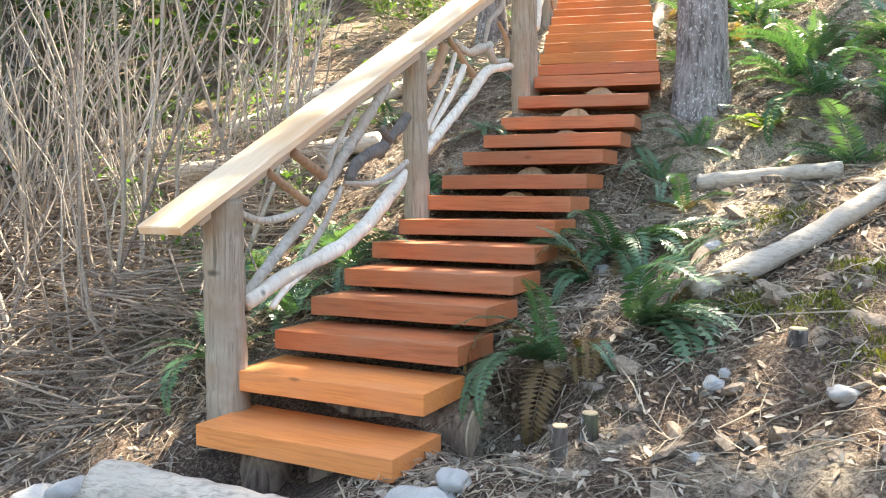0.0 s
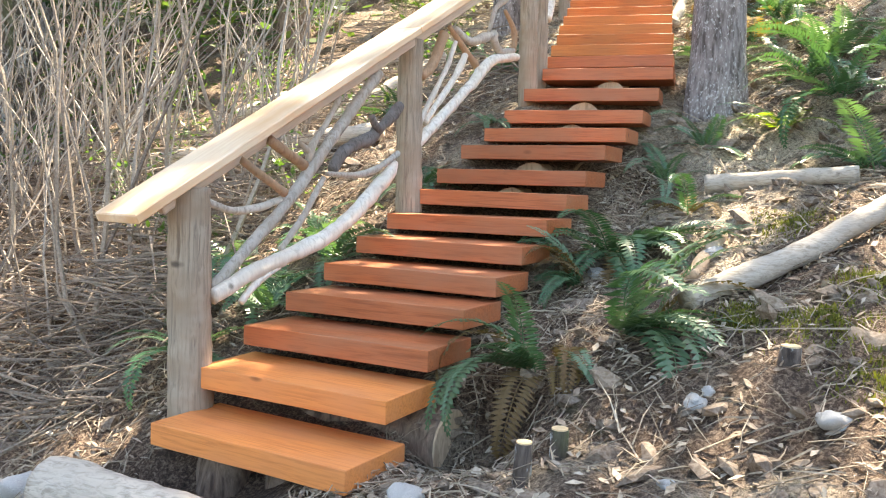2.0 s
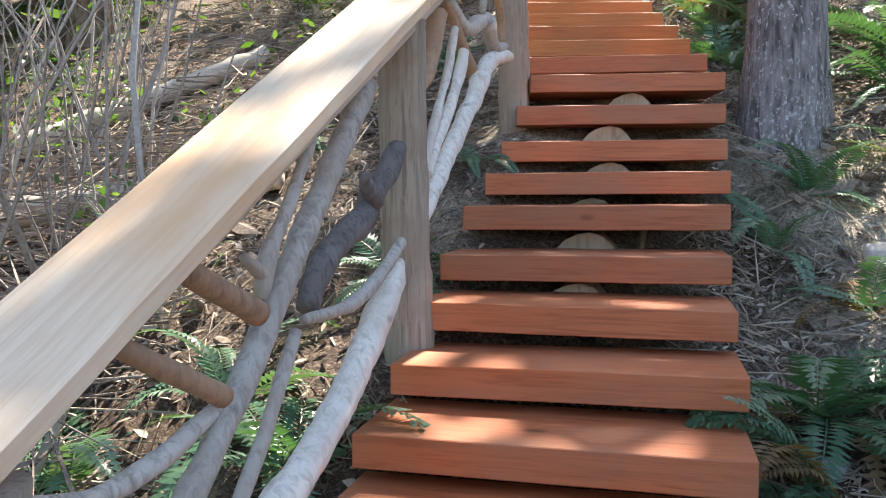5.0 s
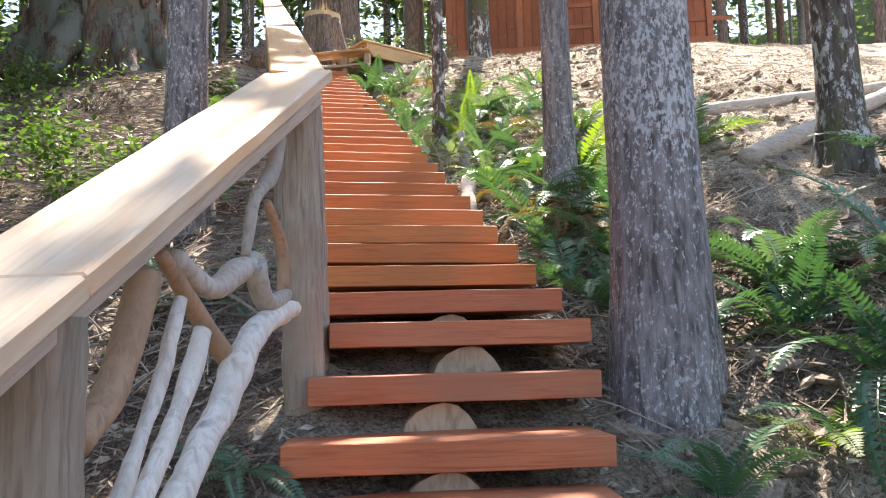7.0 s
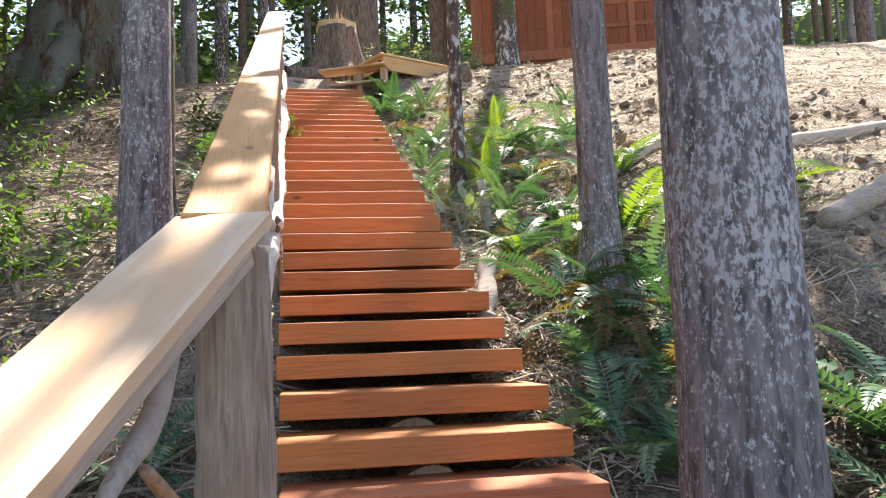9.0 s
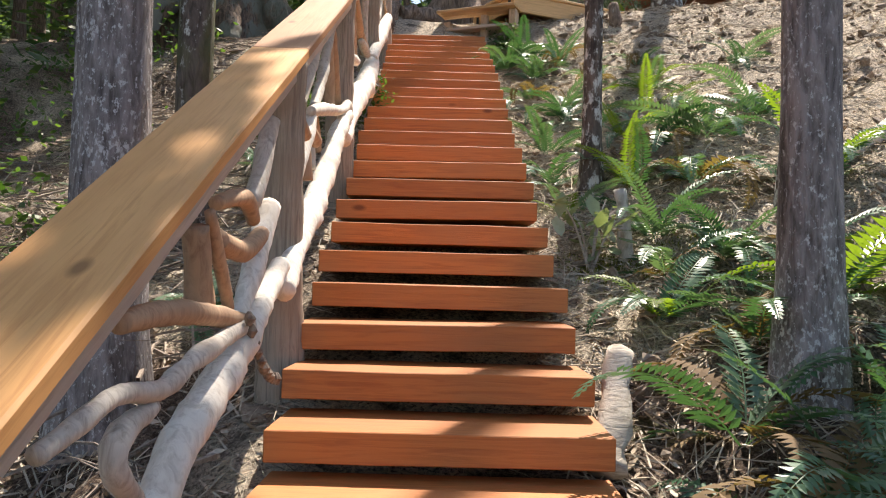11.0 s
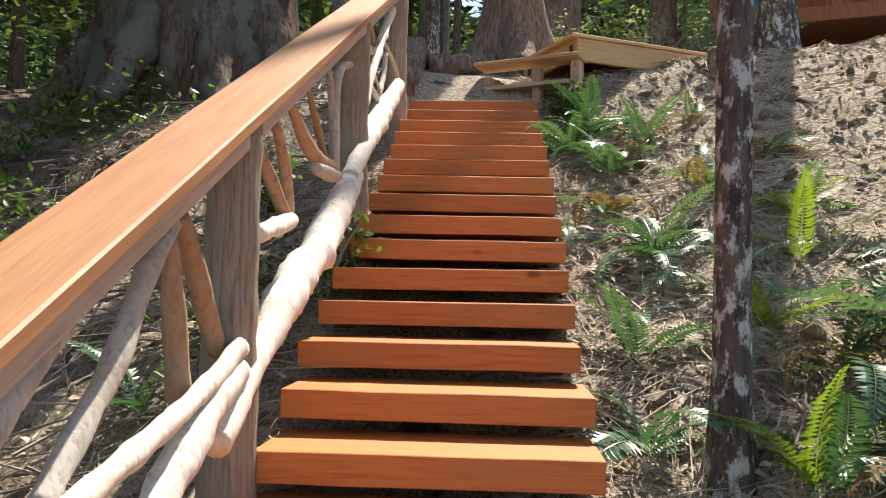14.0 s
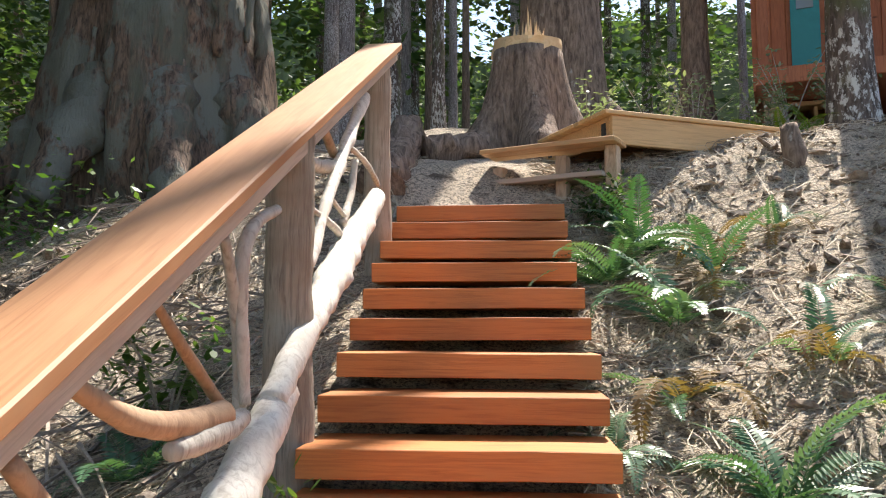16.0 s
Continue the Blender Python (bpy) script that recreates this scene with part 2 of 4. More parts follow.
GRAVEL = island_mix("blue_grey_gravel", [(0.25, 0.29, 0.34), (0.42, 0.48, 0.55), (0.60, 0.66, 0.72)])
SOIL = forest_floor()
HOUSE_WALL = grained("red_cedar_siding", (0.46, 0.15, 0.06), (0.28, 0.08, 0.03), (0.38, 0.12, 0.05), along=(16, 16, 1.5), rough=0.6, spread=0.12)
TEAL = plain("teal_paint", [(0.02, 0.22, 0.23), (0.03, 0.30, 0.31), (0.025, 0.25, 0.26)], 8, 0.5, 0.05)
DECK_WOOD = grained("honey_deck_wood", (0.66, 0.42, 0.20), (0.46, 0.27, 0.12), (0.56, 0.34, 0.16), rough=0.6)
METAL = plain("black_bracket_metal", [(0.03, 0.03, 0.03), (0.05, 0.05, 0.05), (0.04, 0.04, 0.04)], 20, 0.5, 0.1)
GLASS, gt, gb = nodes_of("window_glass")
gb.inputs["Base Color"].default_value, gb.inputs["Roughness"].default_value = (0.25, 0.32, 0.36, 1), 0.06


# ---- shape helpers ----
def mesh_of(name, bm, mat, smooth=False):
    me = bpy.data.meshes.new(name)
    bm.normal_update()
    bm.to_mesh(me)
    bm.free()
    me.materials.append(mat)
    if smooth:
        me.polygons.foreach_set("use_smooth", [True] * len(me.polygons))
    return me


def part(name, bm, material, parent, label="", smooth=False):
    ob = new(name, mesh_of(name, bm, material, smooth))
    ob.parent = parent
    return tagged(ob, label)


def thing(name, at, label, category, group="", kind=""):
    ob = new(name)
    ob.empty_display_size = 0.1
    ob.matrix_basis = at if isinstance(at, Matrix) else Matrix.Translation(at)
    return tagged(ob, label, category, group, kind)


def pydata(name, verts, faces, mat, smooth=False):
    me = bpy.data.meshes.new(name)
    me.from_pydata(verts, [], faces)
    me.materials.append(mat)
    if smooth:
        me.polygons.foreach_set("use_smooth", [True] * len(me.polygons))
    me.update()
    return me


def slab(sx, sy, sz, bevel=0.004, rough=0.0, seed=0, cuts=0):
    """A board of the given size about its centre, with eased and slightly uneven edges."""
    bm = bmesh.new()
    bmesh.ops.create_cube(bm, size=1)
    bmesh.ops.scale(bm, vec=(sx, sy, sz), verts=bm.verts)
    if cuts:
        bmesh.ops.subdivide_edges(bm, edges=[e for e in bm.edges if abs(e.verts[0].co.x - e.verts[1].co.x) > sx * 0.5], cuts=cuts, use_grid_fill=True)
    bmesh.ops.bevel(bm, geom=[e for e in bm.edges if e.calc_face_angle(0) > 0.5], offset=bevel, segments=1, affect="EDGES")
    if rough:
        for v in bm.verts:
            v.co += rough * Vector(noise.noise_vector(v.co * 5 + Vector((seed, 0, 0))))
    return bm


def tube(points, radii, sides=10, bumps=0.0, seed=0.0, step=0.05, caps=True):
    """A closed limb along smoothed points, with radii between them; bumps makes it knotty."""
    pts = [Vector(p) for p in points]
    n = len(pts)
    fine, rad = [], []
    for i in range(n - 1):
        p0, p1, p2, p3 = pts[max(i - 1, 0)], pts[i], pts[i + 1], pts[min(i + 2, n - 1)]
        k = max(2, int((p2 - p1).length / step))
        for j in range(k + (i == n - 2)):
            u = j / k
            fine.append(0.5 * ((2 * p1) + (p2 - p0) * u + (2 * p0 - 5 * p1 + 4 * p2 - p3) * u * u + (3 * p1 - p0 - 3 * p2 + p3) * u ** 3))
            rad.append(radii[i] + (radii[i + 1] - radii[i]) * u)
    bm = bmesh.new()
    rings = []
    side = None
    for i, (p, r) in enumerate(zip(fine, rad)):
        d = (fine[min(i + 1, len(fine) - 1)] - fine[max(i - 1, 0)]).normalized()
        if side is None:
            side = d.orthogonal().normalized()
        side = (side - d * side.dot(d)).normalized()
        up = d.cross(side)
        ring = []
        for s in range(sides):
            a = 2 * math.pi * s / sides
            o = math.cos(a) * side + math.sin(a) * up
            q = p + r * o
            if bumps:
                q += o * r * bumps * (noise.noise(q * 9 + Vector((seed, seed, 0))) + 0.6 * noise.noise(q * 23 + Vector((seed, 0, seed))))
            ring.append(bm.verts.new(q))
        rings.append(ring)
    for a, b in zip(rings, rings[1:]):
        for s in range(sides):
            bm.faces.new((a[s], a[(s + 1) % sides], b[(s + 1) % sides], b[s]))
    if caps:
        bm.faces.new(rings[0][::-1])
        bm.faces.new(rings[-1])
    return bm


# ---- the stairs' line and the lie of the land ----
STEPS = 42
TK = (1, 2, 10, 14, 42)


def tread_at(k):
    """Middle of a tread's front edge, its underside's height and its turn in degrees."""
    x = np.interp(k, TK, (-0.605, -0.500, 0.455, 1.019, 1.944))
    y = np.interp(k, TK, (1.57, 1.84, 4.195, 5.43, 14.105))
    z = np.interp(k, (1, 2, 3, 4, 5, 6, 7, 8, 9, 10, 11, 12, 13, 14, 42), (-0.20, 0, 0.158, 0.30, 0.43, 0.57, 0.707, 0.857, 1.004, 1.185, 1.328, 1.488, 1.69, 1.897, 6.05))
    return x, y, z, np.interp(k, (1, 2, 10, 13, 16, 42), (-22.4, -21.2, -20, -11, -8, -5))


GY = (-8, 0, 1.0, 1.75, 1.889, 4.195, 5.43, 14.105, 14.9, 16.5, 20, 45, 120)
GX = (-1.3, -1.2, -0.9, -0.65, -0.516, 0.455, 1.019, 1.944, 2.0, 2.1, 2.4, 5, 9)
GZ = (-0.42, -0.36, -0.27, -0.20, -0.08, 1.185, 1.897, 6.05, 6.75, 7.2, 8.3, 13.5, 18)
RY = (-8, -1.5, 0.5, 1.3, 1.66, 3.2, 4.4, 5.12, 5.43, 14.105, 14.9, 16.5, 20, 45, 120)
RZ = (-0.42, -0.36, -0.24, 0.0, 0.16, 0.70, 1.2, 1.75, 1.93, 6.15, 6.75, 7.2, 8.3, 13.5, 18)


def base_ground(x, y):
    """Height of the hillside: it rises with the stairs, climbs to their right and falls away to their left."""
    x, y = np.asarray(x, float), np.asarray(y, float)
    d = x - np.interp(y, GY, GX)
    c = np.interp(y, GY, GZ) - 0.19
    r = np.interp(y, RY, RZ) - 0.24
    up = np.interp(y, (-8, 1, 14, 16, 45), (0.16, 0.28, 0.28, 0.06, 0.0))
    right = r + up * np.clip(d - 0.8, 0, 4) + 0.10 * np.clip(d - 4.8, 0, 8)
    dl = np.clip(-d - 0.6, 0, 99)
    drop = np.interp(y, (-8, 0.5, 2.5, 14, 17, 45), (0.02, 0.04, 0.34, 0.30, 0.18, 0.02))
    left = c - drop * np.clip(dl, 0, 3.2) - 0.3 * drop * np.clip(dl - 3.2, 0, 6)
    w = np.clip((d + 0.1) / 0.9, 0, 1)
    w = w * w * (3 - 2 * w)
    cut = 0.34 * np.exp(-((x - 0.30) ** 2 + (y - 1.82) ** 2) / 0.09)
    return np.where(d > -0.1, c * (1 - w) + right * w, left) - cut


def ground_z(x, y):
    z = float(base_ground(x, y))
    d = abs(x - float(np.interp(y, GY, GX)))
    k = min(1.0, max(0.25, (d - 0.5) / 0.6))
    p = Vector((x, y, 0))
    return z + k * (0.10 * noise.noise(p * 1.1) + 0.06 * noise.noise(p * 3.1) + 0.035 * noise.noise(p * 6.3) + 0.02 * noise.noise(p * 14.0))


def spaced(a, b, fine_a, fine_b, fine, coarse):
    left = list(np.arange(a, fine_a, coarse))
    return left + list(np.arange(fine_a, fine_b, fine)) + list(np.arange(fine_b, b + coarse, coarse))


gxs = [-90, -60, -40, -28] + spaced(-20, 24, -5, 6.5, 0.075, 0.8) + [30, 42, 60, 90]
gys = [-60, -30, -16] + spaced(-10, 44, -0.5, 17.5, 0.075, 0.8) + [50, 60, 80, 120]
gv = [(x, y, ground_z(x, y)) for y in gys for x in gxs]
nx = len(gxs)
gf = [(j * nx + i, j * nx + i + 1, (j + 1) * nx + i + 1, (j + 1) * nx + i) for j in range(len(gys) - 1) for i in range(nx - 1)]
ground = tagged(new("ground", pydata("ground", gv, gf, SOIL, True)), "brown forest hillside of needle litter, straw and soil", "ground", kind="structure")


# ---- staircase ----
stairs = thing("staircase", (0, 0, 0), "long outdoor staircase of thick orange-stained timber treads on logs", "stairs")
tread_meshes = [mesh_of("tread", slab(1.07, 0.42, 0.099, 0.003, 0.003, 7 * i, 6), TREAD) for i in range(4)]
upper_meshes = [mesh_of("tread", slab(1.07, 0.42, 0.099, 0.003, 0.003, 7 * i + 2, 6), TREAD_UPPER) for i in range(4)]
gold_mesh = mesh_of("tread", slab(1.07, 0.42, 0.099, 0.003, 0.003, 3, 6), TREAD_GOLD)
for k in range(1, STEPS + 1):
    x, y, z, a = tread_at(k)
    ob = new("tread", gold_mesh if k < 3 else (tread_meshes if k < 16 else upper_meshes)[k % 4])
    r = random.Random(k)
    side = pose(x, y, z + 0.0495, r.uniform(-0.4, 0.4), r.uniform(-0.35, 0.35), a) @ Matrix.Translation((r.uniform(-0.012, 0.012), 0.21, 0))
    ob.parent, ob.matrix_basis = stairs, side
block = mesh_of("support_log", tube([(0, -0.16, 0), (0, 0.0, 0.004), (0, 0.18, 0)], [0.15, 0.155, 0.15], 18, 0.08, 3), LOGWOOD)
for k in range(8, 17):
    x, y, z, a = tread_at(k + 1)
    r = random.Random(k + 90)
    ob = new("support_log", block)
    ob.parent = stairs
    back, low = (0.22, -0.16) if 10 < k < 15 else (0.27, -0.172)
    ob.matrix_basis = pose(x, y, z, 0, 0, a) @ Matrix.Translation((-0.02 + r.uniform(-0.05, 0.05), back, low))
for off in (-0.34, 0.12):
    pts = []
    for k in (1.6, 8, 14, 22, 32, 42):
        x, y, z, a = tread_at(k)
        pts.append(pose(x, y, z, 0, 0, a) @ Vector((off, 0.25, -0.25)))
    part("stringer_log", tube(pts, [0.12] * 6, 12, 0.1, off * 9, 0.2), LOGWOOD, stairs, "dark log stringer under the treads", True)
foot_log = part("foot_log", tube([(-0.55, 2.34, -0.20), (-0.1, 2.15, -0.19), (0.215, 2.02, -0.18)], [0.165, 0.165, 0.17], 18, 0.08, 5), BARK_BROWN, stairs, "thick log under the lowest treads", True)
part("cut_face", tube([(0.21, 2.022, -0.18), (0.222, 2.017, -0.18)], [0.158, 0.154], 18, 0.06, 5), LOGWOOD, foot_log, "rough pinkish-brown sawn end")

# ---- driftwood railing ----
railing = thing("railing", (0, 0, 0), "rustic railing of driftwood branches, log posts and a flat board", "railing")
POSTS = ((-1.06, 2.08), (-0.33, 3.81), (0.37, 5.42), (0.68, 8.0), (0.875, 9.82), (1.095, 11.86), (1.30, 13.77))
TREAD_TOP = (0.19, 1.04, 1.98, 3.22, 4.09, 5.07, 5.98)
RAIL_UNDER = (0.93, 1.92, 2.90, 4.17, 5.07, 6.07, 6.99)
POST_R = (0.10, 0.085, 0.075, 0.085, 0.085, 0.088, 0.08)
for i, (x, y) in enumerate(POSTS):
    g = ground_z(x, y) - 0.15
    top = RAIL_UNDER[i] + 0.01
    r = POST_R[i]
    pts = [(x + 0.02, y, g), (x, y + 0.01, g * 0.5 + top * 0.5), (x, y, top)]
    part("post", tube(pts, [r * 1.12, r, r * 0.95], 16, 0.10, i * 3.7, 0.04), POST, railing, "peeled grey log post", True)
x, y = 0.47, 5.72
part("post", tube([(x, y, ground_z(x, y) - 0.1), (x, y, 2.4), (x - 0.01, y, 2.93)], [0.065, 0.055, 0.055], 12, 0.14, 31), POST, railing, "slim peeled post at the bend", True)


def board(name, a, b, width, thick, mat, label, lift=0.0):
    a, b = Vector(a), Vector(b)
    d = b - a
    bm = slab(d.length, width, thick, 0.006, 0.0025, a.x, 16)
    ob = part(name, bm, mat, railing, label)
    yaw = math.atan2(d.y, d.x)
    ob.matrix_basis = Matrix.Translation((a + b) / 2 + Vector((0, 0, lift))) @ pose(0, 0, 0, 0, -math.degrees(math.asin(d.z / d.length)), math.degrees(yaw))
    return ob


BEND = Vector((0.37, 5.46, 2.97))
END = Vector((-1.235, 1.735, 0.80))
MID = END.lerp(BEND, 0.54)
board("rail_board", END, MID, 0.27, 0.045, RAIL_PALE, "pale sawn handrail board")
board("rail_board", MID, BEND, 0.27, 0.045, RAIL_PALE, "pale sawn handrail board")
TOP = Vector((1.325, 14.02, 7.15))
JOINT = BEND.lerp(TOP, 0.30)
for a, b, wood, words in ((BEND, JOINT, RAIL_ORANGE, "handrail board in a warmer orange tone"), (JOINT, TOP, RAIL_BROWN, "long brown handrail board")):
    board("rail_board", a, b, 0.225, 0.042, wood, words)
    board("rail_batten", a + Vector((0.06, 0, -0.055)), b + Vector((0.06, 0, -0.055)), 0.045, 0.07, BATTEN, "grey batten under the handrail board")
board("rail_batten", END + Vector((0.10, 0.2, 0.04)), BEND + Vector((0.05, -0.1, -0.11)), 0.045, 0.055, BATTEN, "grey batten under the handrail board")

WOODS = {"g": (DRIFT, "grey driftwood branch"), "b": (DRIFT_BROWN, "brown peeled branch"), "d": (DRIFT_DARK, "dark gnarled root"), "w": (DRIFT_PALE, "thick bleached driftwood log")}


def branch(bay, wood, lean, radii, *line):
    """A branch in one bay: its radii, then points along the bay (0 to 1) and above the line of the treads."""
    a, b = Vector((*POSTS[bay], TREAD_TOP[bay])), Vector((*POSTS[bay + 1], TREAD_TOP[bay + 1]))
    flat = Vector((b.x - a.x, b.y - a.y, 0)).normalized()
    out = Vector((flat.y, -flat.x, 0))
    seed = bay * 11 + 7 * line[0][0] + 3 * line[0][1]
    pts = [a.lerp(b, u) + Vector((0, 0, v)) + out * (lean + 0.012 * noise.noise(Vector((u * 5, bay, seed)))) for u, v in line]
    material, label = WOODS[wood]
    part("branch", tube(pts, radii, 12, {"d": 0.42, "w": 0.24, "g": 0.22, "b": 0.14}[wood], seed, 0.03), material, railing, label, True)


branch(0, "g", 0.02, (0.028, 0.031, 0.033, 0.033, 0.036), (0.065, 0.206), (0.208, 0.288), (0.372, 0.391), (0.539, 0.557), (0.792, 0.801))
branch(0, "w", 0.06, (0.037, 0.042, 0.043, 0.045, 0.046, 0.026), (0.05, 0.186), (0.208, 0.158), (0.386, 0.094), (0.574, 0.05), (0.804, 0.128), (0.867, 0.196))
branch(0, "w", 0.07, (0.020, 0.021, 0.018), (0.144, 0.061), (0.203, 0.103), (0.292, 0.1))
branch(0, "g", 0.04, (0.017, 0.019, 0.017), (0.314, 0.162), (0.411, 0.258), (0.501, 0.393))
branch(0, "g", 0.0, (0.018, 0.020, 0.023, 0.019), (0.045, 0.655), (0.142, 0.52), (0.242, 0.445), (0.35, 0.404))
branch(0, "b", 0.03, (0.020, 0.026), (0.164, 0.754), (0.338, 0.443))
branch(0, "b", 0.03, (0.027, 0.029), (0.264, 0.781), (0.422, 0.521))
branch(0, "g", 0.0, (0.023, 0.022, 0.017, 0.016), (0.459, 0.512), (0.48, 0.602), (0.532, 0.664), (0.601, 0.783))
branch(0, "g", 0.0, (0.017, 0.016, 0.012), (0.475, 0.548), (0.445, 0.6), (0.416, 0.655))
branch(0, "d", 0.03, (0.030, 0.036, 0.043, 0.036, 0.030), (0.55, 0.392), (0.618, 0.459), (0.735, 0.441), (0.811, 0.464), (0.909, 0.523))
branch(0, "d", 0.05, (0.030, 0.025, 0.019), (0.773, 0.463), (0.749, 0.528), (0.737, 0.579))
branch(0, "g", 0.06, (0.012, 0.019, 0.020, 0.017), (0.508, 0.411), (0.654, 0.287), (0.768, 0.236), (0.884, 0.24))
branch(1, "b", 0.0, (0.031, 0.033, 0.039), (0.073, 0.6), (0.15, 0.624), (0.232, 0.78))
branch(1, "w", 0.04, (0.020, 0.017, 0.018, 0.015), (0.026, 0.318), (0.219, 0.549), (0.25, 0.618), (0.283, 0.689))
branch(1, "w", 0.04, (0.020, 0.024, 0.024), (0.074, 0.295), (0.294, 0.448), (0.369, 0.54))
branch(1, "b", 0.02, (0.017, 0.024, 0.030), (0.25, 0.816), (0.378, 0.571), (0.52, 0.32))
branch(1, "w", 0.05, (0.035, 0.039, 0.044, 0.041, 0.027), (0, 0.196), (0.418, 0.298), (0.49, 0.333), (0.602, 0.344), (0.833, 0.208))
branch(1, "g", 0.02, (0.025, 0.030, 0.036, 0.037), (0.292, 0.778), (0.421, 0.603), (0.542, 0.552), (0.635, 0.514))
branch(1, "g", 0.04, (0.036, 0.031, 0.022), (0.593, 0.538), (0.659, 0.369), (0.803, 0.278))
branch(1, "g", 0.02, (0.025, 0.027, 0.020, 0.015), (0.79, 0.829), (0.739, 0.729), (0.637, 0.703), (0.584, 0.57))
branch(1, "b", 0.0, (0.013, 0.023, 0.021), (0.751, 0.629), (0.841, 0.407), (0.845, 0.241))
branch(2, "w", 0.05, (0.040, 0.041, 0.049, 0.049, 0.034), (0.28, 0.20), (0.446, 0.358), (0.523, 0.386), (0.681, 0.319), (0.902, 0.294))
branch(2, "g", 0.06, (0.015, 0.018, 0.020, 0.023, 0.024, 0.025), (0.225, 0.835), (0.272, 0.798), (0.33, 0.753), (0.432, 0.605), (0.521, 0.537), (0.713, 0.351))
branch(2, "w", 0.03, (0.028, 0.037, 0.035), (0.721, 0.351), (0.784, 0.435), (0.865, 0.54))
branch(2, "g", 0.06, (0.016, 0.024, 0.023, 0.021), (0.41, 0.603), (0.347, 0.661), (0.333, 0.623), (0.379, 0.481))
branch(2, "b", 0.04, (0.021, 0.030, 0.027), (0.355, 0.842), (0.508, 0.657), (0.733, 0.324))
branch(2, "b", 0.0, (0.034, 0.038), (0.576, 0.78), (0.599, 0.546))
branch(2, "b", 0.03, (0.014, 0.019, 0.017), (0.582, 0.811), (0.618, 0.663), (0.669, 0.453))
branch(2, "b", 0.02, (0.019, 0.029, 0.023), (0.615, 0.799), (0.732, 0.699), (0.784, 0.577))
branch(2, "b", 0.03, (0.028, 0.034, 0.028), (0.616, 0.702), (0.725, 0.547), (0.816, 0.497))
branch(2, "g", 0.0, (0.034, 0.033, 0.026), (0.904, 0.802), (0.857, 0.673), (0.809, 0.605))
branch(3, "w", 0.06, (0.040, 0.044, 0.056, 0.054, 0.045, 0.040), (-0.15, 0.21), (-0.021, 0.228), (0.171, 0.242), (0.416, 0.243), (0.751, 0.318), (0.95, 0.28))
branch(3, "w", 0.04, (0.021, 0.026, 0.030, 0.024), (0.009, 0.446), (0.066, 0.503), (0.153, 0.59), (0.22, 0.647))
branch(3, "g", 0.0, (0.032, 0.038, 0.028), (0.175, 0.713), (0.277, 0.806), (0.45, 0.878))
branch(3, "w", 0.05, (0.021, 0.030, 0.028, 0.030), (0.183, 0.682), (0.384, 0.59), (0.803, 0.38), (0.96, 0.335))
branch(3, "b", 0.05, (0.017, 0.029), (0.008, 0.774), (0.105, 0.619))
branch(3, "b", 0.04, (0.026, 0.030), (0.189, 0.621), (0.302, 0.485))
branch(3, "b", 0.05, (0.013, 0.031), (0.144, 0.583), (0.151, 0.406))
branch(3, "g", 0.0, (0.023, 0.032), (0.38, 0.507), (0.362, 0.32))
branch(3, "b", 0.0, (0.020, 0.029), (0.441, 0.522), (0.494, 0.328))
branch(3, "b", -0.01, (0.022, 0.034, 0.029), (0.774, 0.857), (0.845, 0.662), (0.957, 0.325))
branch(3, "b", -0.02, (0.019, 0.031, 0.034), (0.753, 0.81), (0.775, 0.631), (0.81, 0.345))
branch(3, "g", 0.0, (0.020, 0.028, 0.029, 0.026), (0.739, 0.859), (0.661, 0.802), (0.584, 0.681), (0.43, 0.57))
branch(4, "w", 0.06, (0.045, 0.047, 0.073, 0.078, 0.057), (-0.14, 0.19), (0.049, 0.208), (0.229, 0.231), (0.484, 0.196), (0.875, 0.21))
branch(4, "w", 0.04, (0.030, 0.035, 0.030), (0.055, 0.591), (0.167, 0.524), (0.281, 0.454))
branch(4, "b", 0.02, (0.018, 0.024, 0.023), (0.188, 0.872), (0.257, 0.664), (0.294, 0.47))
branch(4, "b", 0.02, (0.018, 0.024, 0.025), (0.063, 0.894), (0.166, 0.686), (0.276, 0.455))
branch(4, "b", 0.03, (0.017, 0.028, 0.034, 0.038), (0.257, 0.917), (0.375, 0.716), (0.503, 0.547), (0.642, 0.408))
branch(4, "b", 0.0, (0.010, 0.017, 0.016), (0.45, 0.89), (0.55, 0.661), (0.706, 0.332))
branch(4, "g", 0.0, (0.014, 0.021, 0.020), (0.671, 0.863), (0.731, 0.586), (0.754, 0.292))
branch(4, "g", 0.02, (0.017, 0.021, 0.021, 0.019), (0.748, 0.314), (0.722, 0.726), (0.768, 0.824), (0.89, 0.789))
branch(4, "g", 0.04, (0.025, 0.036, 0.029), (0.477, 0.522), (0.599, 0.409), (0.708, 0.323))
branch(5, "w", 0.06, (0.045, 0.050, 0.075, 0.049), (-0.20, 0.24), (-0.014, 0.265), (0.302, 0.272), (0.792, 0.283))
branch(5, "w", 0.03, (0.022, 0.029, 0.033), (0.095, 0.442), (0.302, 0.652), (0.682, 0.885))
branch(5, "g", 0.0, (0.030, 0.031, 0.026), (0.083, 0.853), (0.256, 0.739), (0.447, 0.646))
branch(5, "b", -0.01, (0.019, 0.023), (0.244, 0.94), (0.393, 0.727))
branch(5, "g", 0.03, (0.012, 0.017, 0.015), (0.492, 0.71), (0.737, 0.5), (0.915, 0.282))
branch(5, "g", 0.02, (0.020, 0.019, 0.018), (0.581, 0.596), (0.54, 0.463), (0.433, 0.381))
branch(5, "g", 0.02, (0.011, 0.013), (0.281, 0.603), (0.473, 0.373))
